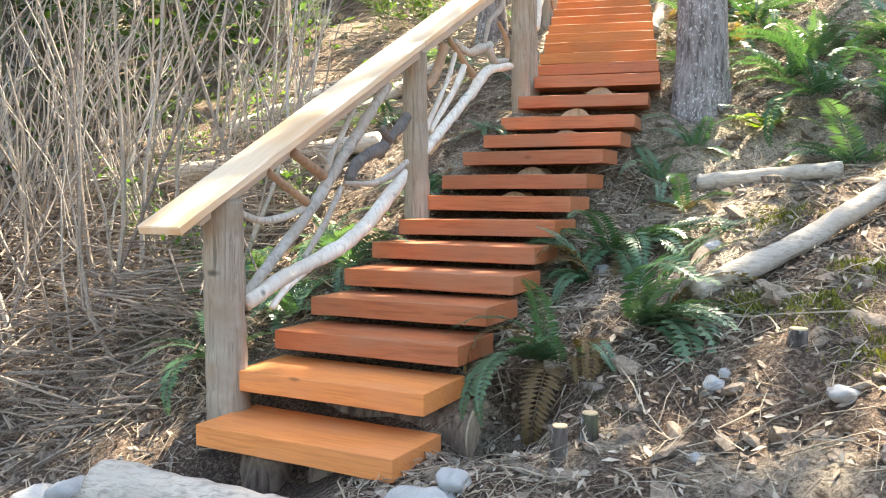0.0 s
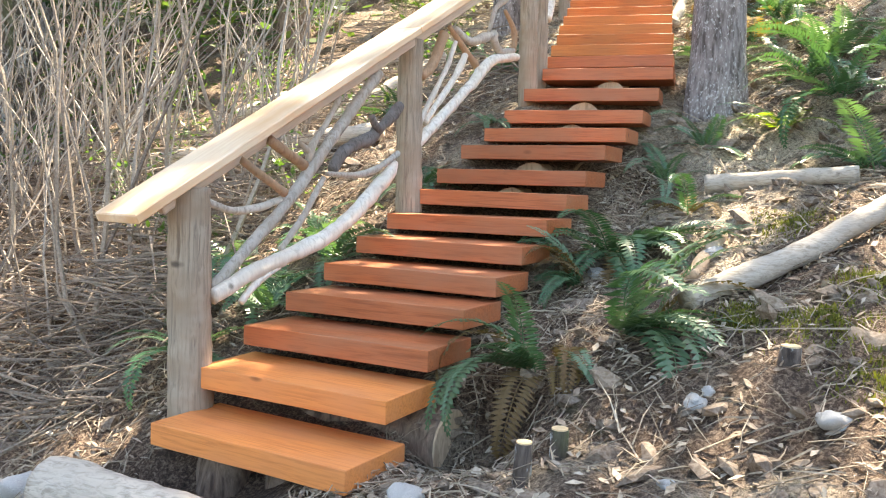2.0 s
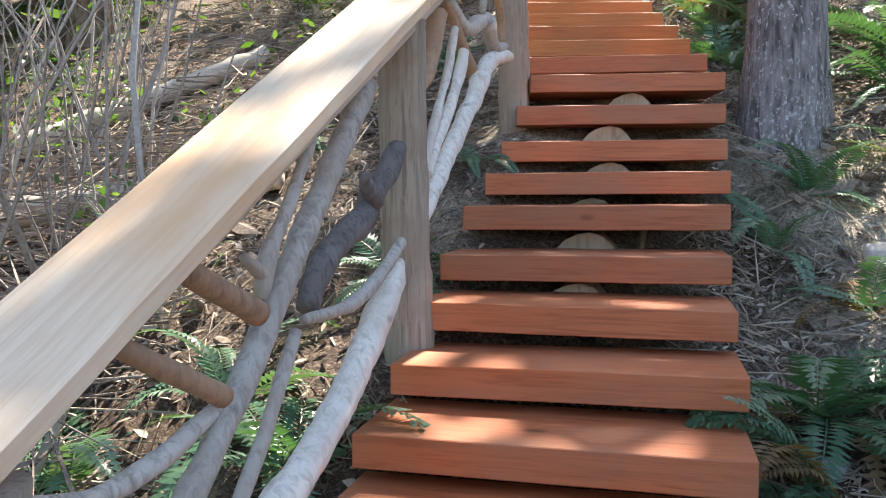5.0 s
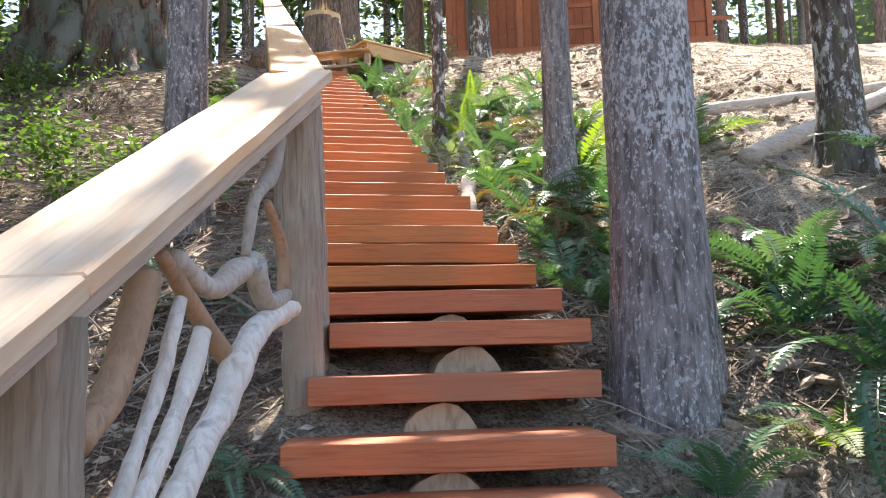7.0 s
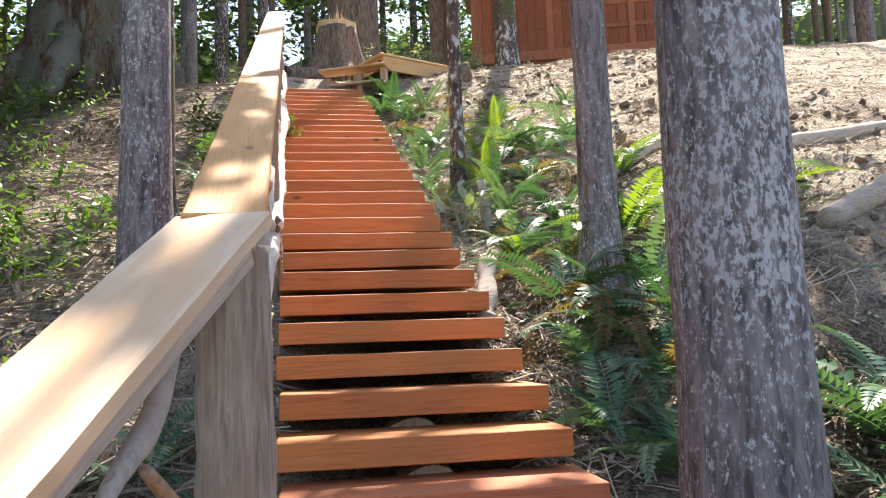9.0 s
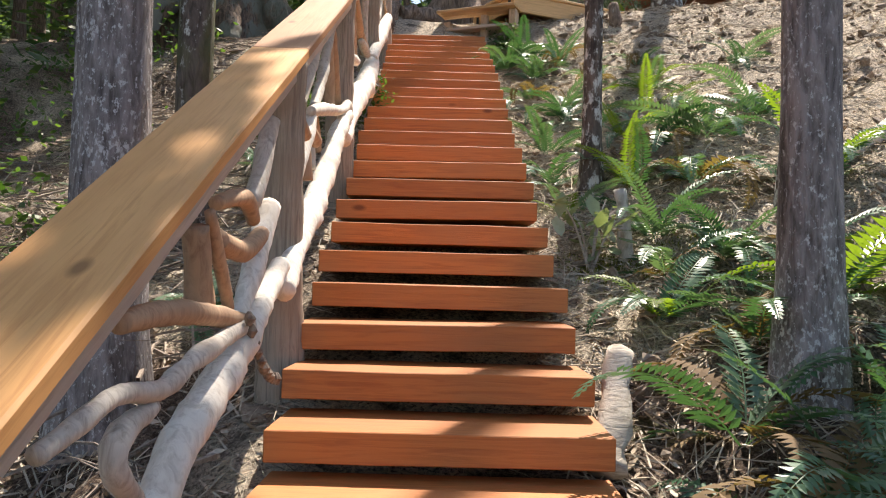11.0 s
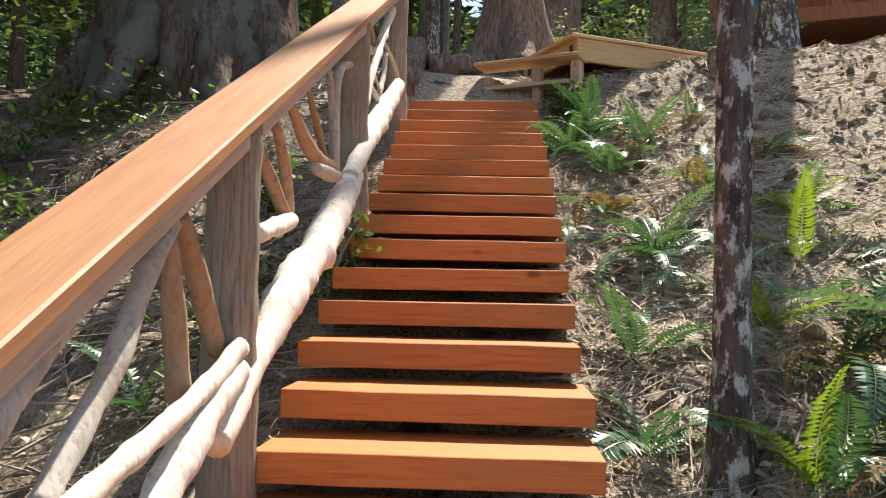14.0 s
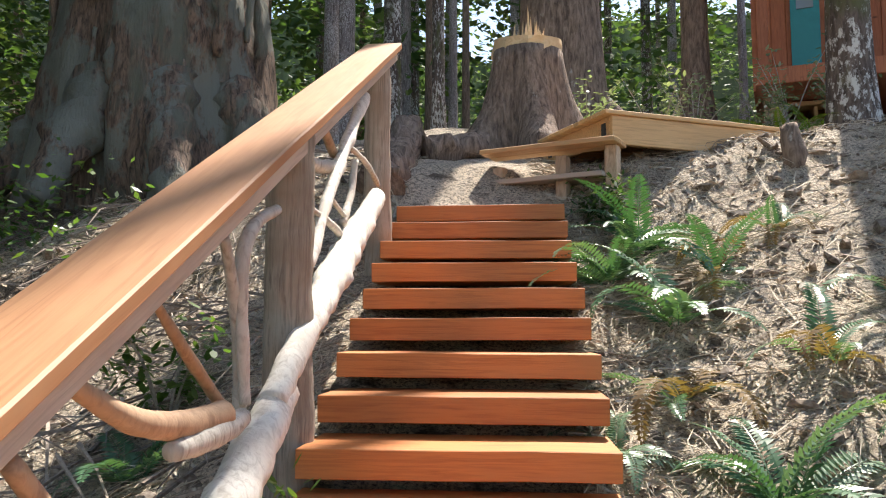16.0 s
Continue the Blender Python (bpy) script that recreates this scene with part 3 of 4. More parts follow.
branch(5, "g", 0.02, (0.011, 0.017, 0.016), (0.071, 0.696), (0.333, 0.43), (0.435, 0.308))


def cone_string():
    """Small dark cones strung between a branch and a post."""
    a, b = Vector((0.665, 7.12, 3.235)), Vector((0.716, 7.54, 3.02))
    t = thing("cone_string", a, "string of small dark brown cones hung on the railing", "garland")
    for i in range(11):
        u = i / 10
        p = (b - a) * u + Vector((0, 0, -0.05 * math.sin(math.pi * u)))
        part("cone", tube([p + Vector((0, 0, -0.020)), p, p + Vector((0, 0, 0.020))], [0.006, 0.017, 0.005], 8, 0.5, i * 3.1, 0.008), CONE, t)
    part("cord", tube([(0, 0, 0.01), (b - a) * 0.5 + Vector((0, 0, -0.04)), b - a], [0.003, 0.003, 0.003], 5), CONE, t, "thin brown cord")


CONE = island_mix("cone_scales", [(0.05, 0.03, 0.02), (0.14, 0.085, 0.055), (0.24, 0.16, 0.11)])
cone_string()


# ---- trees ----
def trunk_mesh(height, r, seed, flare=0.5, sides=18, lean=(0, 0), rugged=0.10, top=0.35, rings=26):
    bm = bmesh.new()
    rows = []
    low = 0.3 + 1.5 * r
    for i in range(rings + 1):
        u = (i / rings) ** 1.7
        z = -low + (height + low) * u
        rr = r * (1 - (1 - top) * u) + r * flare * math.exp(-max(z, 0) / (1.6 * r + 0.05))
        row = []
        for s in range(sides):
            a = 2 * math.pi * s / sides
            c = Vector((math.cos(a), math.sin(a), 0))
            root = 1 + 0.35 * flare * math.exp(-max(z, 0) / (1.5 * r)) * math.sin(a * 5 + seed)
            k = rr * root * (1 + rugged * noise.noise(Vector((c.x * 2.2, c.y * 2.2, z * 0.9 + seed))) + 0.4 * rugged * noise.noise(Vector((c.x * 7, c.y * 7, z * 2.5 + seed))))
            row.append(bm.verts.new((c.x * k + lean[0] * u * height, c.y * k + lean[1] * u * height, z)))
        rows.append(row)
    for p, q in zip(rows, rows[1:]):
        for s in range(sides):
            bm.faces.new((p[s], p[(s + 1) % sides], q[(s + 1) % sides], q[s]))
    bm.faces.new(rows[-1])
    return bm


def crown_mesh(height, start, spread, count, seed, leaf=0.34):
    """Drooping sprays of needles round the upper trunk, with gaps between the boughs."""
    r = random.Random(seed)
    verts, faces = [], []
    boughs = [(r.uniform(start, height), r.uniform(0, 6.283)) for _ in range(max(10, count // 26))]
    for _ in range(count):
        z, a = r.choice(boughs)
        reach = spread * (1.05 - 0.8 * (z - start) / (height - start)) * math.sqrt(r.random())
        a += r.gauss(0, 0.16)
        c = Vector((math.cos(a) * reach, math.sin(a) * reach, z - 0.22 * reach + r.gauss(0, 0.12)))
        d = Vector((math.cos(a) + r.gauss(0, 0.5), math.sin(a) + r.gauss(0, 0.5), r.gauss(-0.25, 0.3))).normalized()
        s = d.cross(Vector((r.gauss(0, 0.4), r.gauss(0, 0.4), 1))).normalized()
        n = r.uniform(0.6, 1.25) * leaf
        i = len(verts)
        verts += [c - s * n * 0.22, c + d * n * 0.5 - s * n * 0.3, c + d * n, c + d * n * 0.5 + s * n * 0.3]
        faces.append((i, i + 1, i + 2, i + 3))
    return verts, faces


def tree(name, x, y, r, height, bark, label, seed, crown=None, flare=0.5, lean=(0, 0), sides=18, group="", rugged=0.10):
    t = thing(name, (x, y, ground_z(x, y)), label, "tree", group)
    part("trunk", trunk_mesh(height, r, seed, flare, sides, lean, rugged), bark, t, "", True)
    if crown:
        start, spread, count = crown
        v, f = crown_mesh(height + 1.5, start, spread, count, seed)
        ob = new("crown", pydata("crown", v, f, NEEDLES))
        ob.parent = t
        ob.matrix_basis = Matrix.Translation((lean[0] * height * 0.7, lean[1] * height * 0.7, 0))
    return t


# Unseen crowns added here, sized for shade and dapples on the lower stairs.
tree("conifer_tree", 1.87, 5.30, 0.205, 17, BARK, "conifer trunk with grey lichen-spotted bark beside the stairs", 3, (10.5, 2.8, 560), 0.28)
tree("conifer_tree", 2.51, 10.02, 0.066, 12, BARK_DARK, "slim dark trunk with white lichen bands and mossy foot", 8, (8.5, 2.0, 260), 0.55, (0.006, 0))
tree("conifer_tree", 2.66, 7.70, 0.118, 14, BARK, "grey lichen-mottled trunk on the slope", 13, (8.5, 2.7, 400), 0.3)
tree("conifer_tree", 3.40, 9.05, 0.10, 13, BARK_DARK, "mossy dark trunk on the slope", 14, (8.5, 2.6, 480), 0.4)
tree("conifer_tree", 4.55, 6.90, 0.16, 15, BARK_DARK, "mossy trunk on the slope above the stairs", 15, (9, 3.0, 620), 0.5)
tree("conifer_tree", 0.02, 8.10, 0.15, 15, BARK, "grey lichen-spotted trunk beside the railing", 21, (10, 2.2, 300), 0.4)
tree("conifer_tree", 0.03, 9.75, 0.11, 14, BARK_DARK, "dark lichen-spotted trunk beside the railing", 22, (9.5, 1.8, 220), 0.4)
tree("conifer_tree", 5.43, 16.1, 0.20, 16, BARK_DARK, "dark trunk at the top of the slope", 23, None, 0.4)
# Added tree hidden from view; its wide crown shades the lower right bank.
tree("conifer_tree", 5.0, 9.7, 0.17, 15, BARK, "added unseen conifer high on the slope that shades the bank", 25, (8, 3.4, 1000), 0.35)
snag = tree("old_cedar", -1.25, 17.8, 1.12, 13, BARK_OLD, "huge old cedar trunk with split mossy bark", 33, None, 0.22, (0, 0), 96, "", 0.26)
tree("old_cedar", 3.28, 18.9, 0.52, 16, BARK_BROWN, "huge brown cedar trunk behind the stump", 37, None, 0.3, (0, 0), 40, "", 0.16)

for i, (a, n) in enumerate(((205, 1.9), (250, 1.75), (290, 1.8), (160, 1.9), (330, 1.7))):
    c, q = math.cos(radians(a)), math.sin(radians(a))
    pts = [(c * 0.95, q * 0.95, 0.9), (c * 1.3, q * 1.3, 0.25), (c * n, q * n, -0.4)]
    part("root", tube(pts, [0.26, 0.24, 0.10], 14, 0.35, i * 2.3, 0.07), BARK_OLD, snag, "mossy buttress root", True)
slabs = random.Random(6)
for i in range(34):
    a, z, n = radians(slabs.uniform(185, 345)), slabs.uniform(0.4, 4.6), slabs.uniform(0.5, 1.5)
    x, y, w = 1.13 * math.cos(a), 1.13 * math.sin(a), slabs.uniform(0.03, 0.075)
    part("bark_slab", tube([(x * 0.98, y * 0.98, z - n / 2), (x * 1.02, y * 1.02, z), (x * 0.96, y * 0.96, z + n / 2)], [w * 0.6, w, w * 0.4], 8, 0.6, i * 5.1, 0.07), BARK_BROWN if i % 3 == 0 else BARK_OLD, snag, "torn strip of reddish bark" if i % 3 == 0 else "ridge of furrowed dark bark", True)
for t, rr in ((bpy.data.objects["conifer_tree.007"], 0.2), (bpy.data.objects["old_cedar.001"], 0.52)):
    for i, a in enumerate((195, 265, 330)):
        c, q = math.cos(radians(a)), math.sin(radians(a))
        part("root", tube([(c * rr * 0.6, q * rr * 0.6, rr), (c * rr * 1.3, q * rr * 1.3, rr * 0.3), (c * rr * 2.4, q * rr * 2.4, -rr * 0.6)], [rr * 0.3, rr * 0.28, rr * 0.12], 10, 0.3, i + rr, 0.06), BARK_BROWN, t, "spreading root at the foot", True)


# ---- forest behind ----
WOODLAND = random.Random(5)
taken = [(2.95, 18.9, 1.6), (2.55, 16.55, 1.2), (-1.25, 17.8, 2.3), (5.43, 16.1, 0.9), (3.6, 15.3, 1.6), (7.0, 20.0, 1.5), (9.9, 20.95, 4.0)]
far_trunks = [trunk_mesh(17, 0.2, 41 + i, 0.35, 12, (0, 0), 0.09, 0.5, 14) for i in range(3)]
far_trunks = [[mesh_of("trunk", bm.copy(), m, True) for m in (BARK_BROWN, BARK, BARK_DARK)] for bm in far_trunks]
far_crowns = [pydata("crown", *crown_mesh(18.5, 6.5, 2.4, 300, 60 + i, 0.55), NEEDLES) for i in range(3)]
made = 0
while made < 175:
    u = WOODLAND.random()
    x, y = WOODLAND.uniform(-24, 26), 17.5 + 27 * u
    if made > 140:
        x, y = WOODLAND.uniform(-16, -3.2), WOODLAND.uniform(7.0, 19)
    if -7 < x < 14 and y < 19 and made <= 140 or any(math.hypot(x - a, y - b) < d for a, b, d in taken):
        continue
    taken.append((x, y, 0.75 if y < 30 else 0.5))
    t = thing("forest_tree", Matrix.Translation((x, y, ground_z(x, y))) @ Matrix.Rotation(WOODLAND.uniform(0, 6.28), 4, "Z"), "tall straight forest trunk with rough brown-grey bark", "tree", "forest trees")
    shading = 2.3 < x < 18 and y < 35
    k = WOODLAND.uniform(0.4, 1.15)
    trunk = new("trunk", far_trunks[made % 3][WOODLAND.choice((0, 0, 1, 1, 2))])
    trunk.parent = t
    # Unseen crowns, added only where their shade misses the sunny slope.
    if not shading:
        new("crown", far_crowns[made % 3]).parent = t
    trunk.matrix_basis = Matrix.Diagonal((k, k, WOODLAND.uniform(0.9, 1.2), 1))
    made += 1


def foliage_cloud(name, spots, count, leaf, mat, label, seed, flat=0.35):
    """Many small leaves scattered in loose sprays round the given spots (x, y, z, radius)."""
    r = random.Random(seed)
    verts, faces = [], []
    for _ in range(count):
        x, y, z, s = r.choice(spots)
        c = Vector((x + r.gauss(0, s), y + r.gauss(0, s), z + r.gauss(0, s * 0.7)))
        d = Vector((r.gauss(0, 1), r.gauss(0, 1), r.gauss(-0.1, flat))).normalized()
        w = d.cross(Vector((r.gauss(0, 0.5), r.gauss(0, 0.5), 1))).normalized()
        n = leaf * r.uniform(0.5, 1.3)
        i = len(verts)
        verts += [c, c + d * n * 0.5 - w * n * 0.24, c + d * n, c + d * n * 0.5 + w * n * 0.24]
        faces.append((i, i + 1, i + 2, i + 3))
    return tagged(new(name, pydata(name, verts, faces, mat)), label, "foliage", kind="stuff")


r = random.Random(71)
spots = []
for _ in range(800):
    x, y = r.uniform(-32, 34), r.uniform(27, 56)
    spots.append((x, y, ground_z(x, y) + r.uniform(0.3, 18), r.uniform(0.5, 1.3)))
foliage_cloud("far_conifer_foliage", spots, 80000, 0.40, NEEDLES, "hazy green conifer boughs deep in the forest", 72)
spots = []
for _ in range(150):
    x, y = r.uniform(-17, -3.0), r.uniform(7.5, 26)
    spots.append((x, y, ground_z(x, y) + r.uniform(0.3, 7), r.uniform(0.4, 0.9)))
foliage_cloud("side_conifer_foliage", spots, 24000, 0.24, NEEDLES, "green conifer boughs in the shade beside the stairs", 73)
spots = []
for _ in range(60):
    x, y = r.uniform(-6.5, -0.4), r.uniform(6.0, 16)
    if x < float(np.interp(y, GY, GX)) - 1.3:
        spots.append((x, y, ground_z(x, y) + r.uniform(0.05, 0.35), r.uniform(0.15, 0.32)))
foliage_cloud("low_undergrowth", spots, 9000, 0.085, SHRUB, "low green undergrowth of small leaves", 74, 0.6)
# wooded hills far off close the view
bm = bmesh.new()
ring = []
for i in range(73):
    a = radians(i * 5)
    d = 88 + 6 * math.sin(i * 1.3)
    lo = bm.verts.new((d * math.sin(a), d * math.cos(a), -30))
    hi = bm.verts.new((d * math.sin(a), d * math.cos(a), 34 + 7 * noise.noise(Vector((i * 0.7, 2, 0))) if abs(i * 5 - 360 * (i > 36)) < 110 else 8))
    ring.append((lo, hi))
for (a, b), (c, d) in zip(ring, ring[1:]):
    bm.faces.new((a, c, d, b))
HILLS = plain("far_woods", [(0.02, 0.035, 0.015), (0.12, 0.17, 0.07), (0.05, 0.07, 0.035)], 0.6, 1.0, 0.5, (1, 1, 0.35), 0.5)
tagged(new("backdrop", mesh_of("backdrop", bm, HILLS)), "dark green wooded hills far behind the trees", "backdrop", kind="structure")


# ---- stump, deck and house at the top ----
def splintered_stump():
    x, y = 2.56, 16.55
    z = ground_z(x, y)
    t = thing("tree_stump", (x, y, z), "broad cut tree stump with fresh pale splintered top", "stump")
    part("trunk", trunk_mesh(0.98, 0.30, 9, 1.05, 32, (0, 0), 0.07, 0.92), BARK_BROWN, t, "", True)
    bm = tube([(0, 0.02, 0.94), (0.0, -0.01, 1.11)], [0.335, 0.318], 28, 0.06, 4)
    part("cut_face", bm, CUTFACE, t, "pale freshly cut top")
    s = random.Random(12)
    bm = bmesh.new()
    for _ in range(26):
        a = s.uniform(-0.4, 0.9)
        px, py = -0.02 + 0.20 * a + s.gauss(0, 0.02), s.gauss(0.02, 0.05)
        h = s.uniform(0.08, 0.30) * (1.2 - abs(a - 0.3))
        w = s.uniform(0.006, 0.02)
        q = [bm.verts.new((px + dx * w, py + dy * w, 1.10)) for dx, dy in ((-1, -1), (1, -1), (1, 1), (-1, 1))]
        tip = bm.verts.new((px + s.gauss(0, 0.012), py, 1.10 + max(0.03, h)))
        for i in range(4):
            bm.faces.new((q[i], q[(i + 1) % 4], tip))
    part("splinters", bm, CUTFACE, t, "upright splinters of torn wood")


splintered_stump()


def oriented(ob, m):
    ob.matrix_basis = m
    return ob


def low_deck():
    t = thing("low_deck", pose(2.93, 14.71, 6.93, 0, 0, 19), "low honey-brown timber deck with plank top", "deck")
    for i in range(11):
        bm = slab(1.75, 0.092, 0.032, 0.004, 0.002, i, 4)
        oriented(part("plank", bm, DECK_WOOD, t), Matrix.Translation((0.80, 0.0 + 0.098 * i, -0.016)))
    oriented(part("front_beam", slab(1.62, 0.05, 0.21, 0.005, 0.002, 2, 5), DECK_WOOD, t), Matrix.Translation((0.80, 0.0, -0.139)))
    oriented(part("side_beam", slab(0.05, 1.0, 0.17, 0.005, 0.002, 5), DECK_WOOD, t), Matrix.Translation((0.02, 0.53, -0.12)))
    oriented(part("back_beam", slab(1.62, 0.05, 0.17, 0.005, 0.002, 5), DECK_WOOD, t), Matrix.Translation((0.80, 1.03, -0.12)))
    for px, py in ((0.06, 0.05), (1.5, 0.06), (0.06, 0.98), (1.5, 0.98)):
        oriented(part("leg", slab(0.09, 0.09, 0.75, 0.005), LOGWOOD, t), Matrix.Translation((px, py + 0.04, -0.60)))
    for py in (0.09, 0.92):
        oriented(part("bracket", slab(0.012, 0.05, 0.09, 0.002), METAL, t, "black metal bracket"), Matrix.Translation((-0.012, py, -0.12)))


low_deck()


def deck_steps():
    t = thing("deck_steps", pose(2.98, 14.50, 6.52, 0, 0, 150), "two grey-brown plank steps leading up to the deck", "steps")
    for n, (z, off) in enumerate(((0.11, 0.06), (-0.11, -0.10))):
        for j in range(2):
            oriented(part("plank", slab(1.0, 0.135, 0.035, 0.004, 0.003, n + j, 4), DECK_WOOD if n == 0 else BATTEN, t), Matrix.Translation((0.50 + 0.10 * n, off + 0.145 * j + 0.12 * n, z)))
    for px, z in ((0.06, -0.12), (0.42, -0.16), (0.9, -0.2)):
        oriented(part("leg", slab(0.08, 0.09, 0.42, 0.004), LOGWOOD, t), Matrix.Translation((px, 0.12, z)))


deck_steps()


def porch_steps():
    x, y = 7.0, 20.0
    t = thing("porch_steps", pose(x, y, ground_z(x, y) + 0.05, 0, 0, -20), "pale timber porch steps with open risers", "steps")
    for n in range(3):
        oriented(part("step", slab(1.1, 0.30, 0.06, 0.005), DECK_WOOD, t), Matrix.Translation((0, 0.30 * n, 0.16 + 0.22 * n)))
    for px in (-0.5, 0.0, 0.5):
        oriented(part("stringer", slab(0.05, 0.9, 0.60, 0.005), DECK_WOOD, t), Matrix.Translation((px, 0.40, 0.10)))


porch_steps()


def cabin():
    x, y, z = 9.9, 20.95, 8.75
    t = thing("cabin", pose(x, y, z, 0, 0, -24), "red-stained timber cabin with a teal door and porch", "house")
    w, d, h = 6.0, 4.0, 3.4
    for i in range(30):
        oriented(part("siding_board", slab(0.195, 0.05, h, 0.006), HOUSE_WALL, t), Matrix.Translation((-w / 2 + 0.2 * i + 0.1, -d / 2, h / 2)))
    for sx in (-1, 1):
        oriented(part("side_wall", slab(0.12, d, h, 0.005), HOUSE_WALL, t), Matrix.Translation((sx * w / 2, 0, h / 2)))
    oriented(part("back_wall", slab(w, 0.12, h, 0.005), HOUSE_WALL, t), Matrix.Translation((0, d / 2, h / 2)))
    oriented(part("floor_frame", slab(w, d + 1.2, 0.22, 0.01), HOUSE_WALL, t), Matrix.Translation((0, -0.5, -0.115)))
    for sy in (-1, 1):
        oriented(part("roof", slab(w + 1.2, d * 0.95, 0.12, 0.01), BARK_BROWN, t), Matrix.Translation((0, sy * d * 0.42 - 0.4, h + 0.95)) @ pose(0, 0, 0, -sy * 28, 0, 0))
    door = oriented(part("door", slab(0.38, 0.06, 2.05, 0.006), TEAL, t, "teal painted door"), Matrix.Translation((-2.35, -d / 2 - 0.05, 1.05)))
    oriented(part("window_pane", slab(0.22, 0.02, 0.8, 0.002), GLASS, door, "glass pane in the door"), Matrix.Translation((0, -0.04, 0.45)))
    for px in (-2.9, -1.3, 0.4, 1.7, 2.9):
        oriented(part("porch_post", slab(0.14, 0.14, 2.7, 0.01), HOUSE_WALL, t), Matrix.Translation((px, -d / 2 - 0.95, 1.35)))
    for zz in (0.45, 0.95):
        oriented(part("porch_rail", slab(w * 0.6, 0.05, 0.09, 0.005), HOUSE_WALL, t), Matrix.Translation((1.6, -d / 2 - 0.95, zz)))
    for px in (-2.8, 0, 2.8):
        for py in (-2.3, 1.6):
            oriented(part("pier", slab(0.25, 0.25, 2.2, 0.02), LOGWOOD, t), Matrix.Translation((px, py, -1.3)))


cabin()


# ---- fallen logs, rocks and stubs ----
def log_thing(name, a, b, r, mat, label, seed, bumps=0.15, mid=None):
    pts = [a] + ([mid] if mid else []) + [b]
    z0 = Vector(a)
    t = thing(name, z0, label, "log")
    bm = tube([Vector(p) - z0 for p in pts], [r * (1.1 - 0.25 * i / (len(pts) - 1)) for i in range(len(pts))], 14, bumps, seed, 0.05)
    part("wood", bm, mat, t, "", True)
    return t


def on_ground(x, y, up=0.0):
    return (x, y, ground_z(x, y) + up)


log_thing("fallen_log", on_ground(1.28, 2.40, 0.05), on_ground(2.62, 3.12, 0.12), 0.062, OLDLOG, "long bleached fallen log on the slope", 2, 0.16, on_ground(1.95, 2.76, 0.09))
log_thing("fallen_log", on_ground(1.66, 4.22, 0.05), on_ground(2.5, 3.82, 0.05), 0.06, OLDLOG, "short bleached log lying in the ferns", 3)
log_thing("fallen_log", on_ground(1.40, 3.05, 0.03), on_ground(1.62, 3.42, 0.08), 0.04, LOGWOOD, "splintered brown wood on the soil", 4, 0.4)
log_thing("leaning_log", (1.80, 7.42, 2.74), (1.93, 7.72, 3.10), 0.055, OLDLOG, "pale weathered log leaning beside the treads", 5, 0.45)
log_thing("driftwood_stub", (2.42, 9.02, 3.45), (2.39, 9.08, 3.86), 0.04, DRIFT, "white weathered wood stub among plants", 6, 0.4)
log_thing("fallen_log", on_ground(3.6, 9.3, 0.05), on_ground(4.9, 9.9, 0.08), 0.06, OLDLOG, "grey fallen branch on the sunny slope", 7)
log_thing("fallen_log", on_ground(4.1, 7.4, 0.06), on_ground(6.3, 8.0, 0.1), 0.08, OLDLOG, "grey fallen log on the upper slope", 8)
log_thing("fallen_log", on_ground(4.6, 8.9, 0.06), on_ground(6.6, 8.3, 0.1), 0.07, OLDLOG, "grey fallen log on the upper slope", 9)
log_thing("fallen_log", on_ground(-1.6, 6.6, 0.08), on_ground(-0.6, 7.4, 0.08), 0.09, OLDLOG, "grey fallen log below the railing", 10)
log_thing("fallen_log", on_ground(-3.0, 7.6, 0.08), on_ground(-1.2, 8.3, 0.08), 0.09, OLDLOG, "grey fallen log below the railing", 11)
log_thing("fallen_log", on_ground(-4.2, 6.4, 0.1), on_ground(-0.9, 5.6, 0.12), 0.10, OLDLOG, "grey fallen log behind the thicket", 12)
log_thing("rotten_log", on_ground(1.28, 14.6, 0.05), on_ground(1.45, 15.6, 0.22), 0.16, BARK_BROWN, "broken rotten log with torn bark", 13, 0.5)
log_thing("rotten_log", on_ground(1.6, 15.4, 0.05), on_ground(2.1, 15.9, 0.10), 0.12, BARK_BROWN, "broken rotten log with torn bark", 14, 0.5)
log_thing("root_snag", on_ground(4.15, 14.45, -0.05), on_ground(4.12, 14.5, 0.26), 0.07, BARK_BROWN, "small torn root standing in litter", 15, 0.5)
log_thing("weathered_timber", (-1.46, 1.62, -0.37), (-0.42, 1.22, -0.36), 0.13, OLDLOG, "weathered grey beach timber below the first tread", 16, 0.10)
log_thing("support_stump", (-0.78, 1.86, -0.48), (-0.77, 1.87, -0.24), 0.14, BARK_BROWN, "short log block under the lowest tread", 17, 0.08)
log_thing("support_stump", (-0.46, 1.80, -0.46), (-0.45, 1.81, -0.24), 0.12, BARK_BROWN, "short log block under the lowest tread", 18, 0.08)
for i, (x, y, h, rr) in enumerate(((0.69, 1.52, 0.12, 0.035), (0.56, 1.34, 0.14, 0.032), (1.56, 1.68, 0.07, 0.04), (2.05, 1.55, 0.10, 0.03))):
    z = ground_z(x, y)
    t = thing("cut_stub", (x, y, z), "sawn sapling stub with pale top in the soil", "stump", "cut stubs")
    part("stem", tube([(0, 0, -0.06), (0.005, 0, h)], [rr * 1.15, rr], 12, 0.1, i), BARK_DARK, t, "", True)
    part("cut_face", tube([(0.005, 0, h), (0.005, 0, h + 0.006)], [rr * 0.93, rr * 0.9], 12, 0.05, i), CUTFACE, t, "pale sawn top")


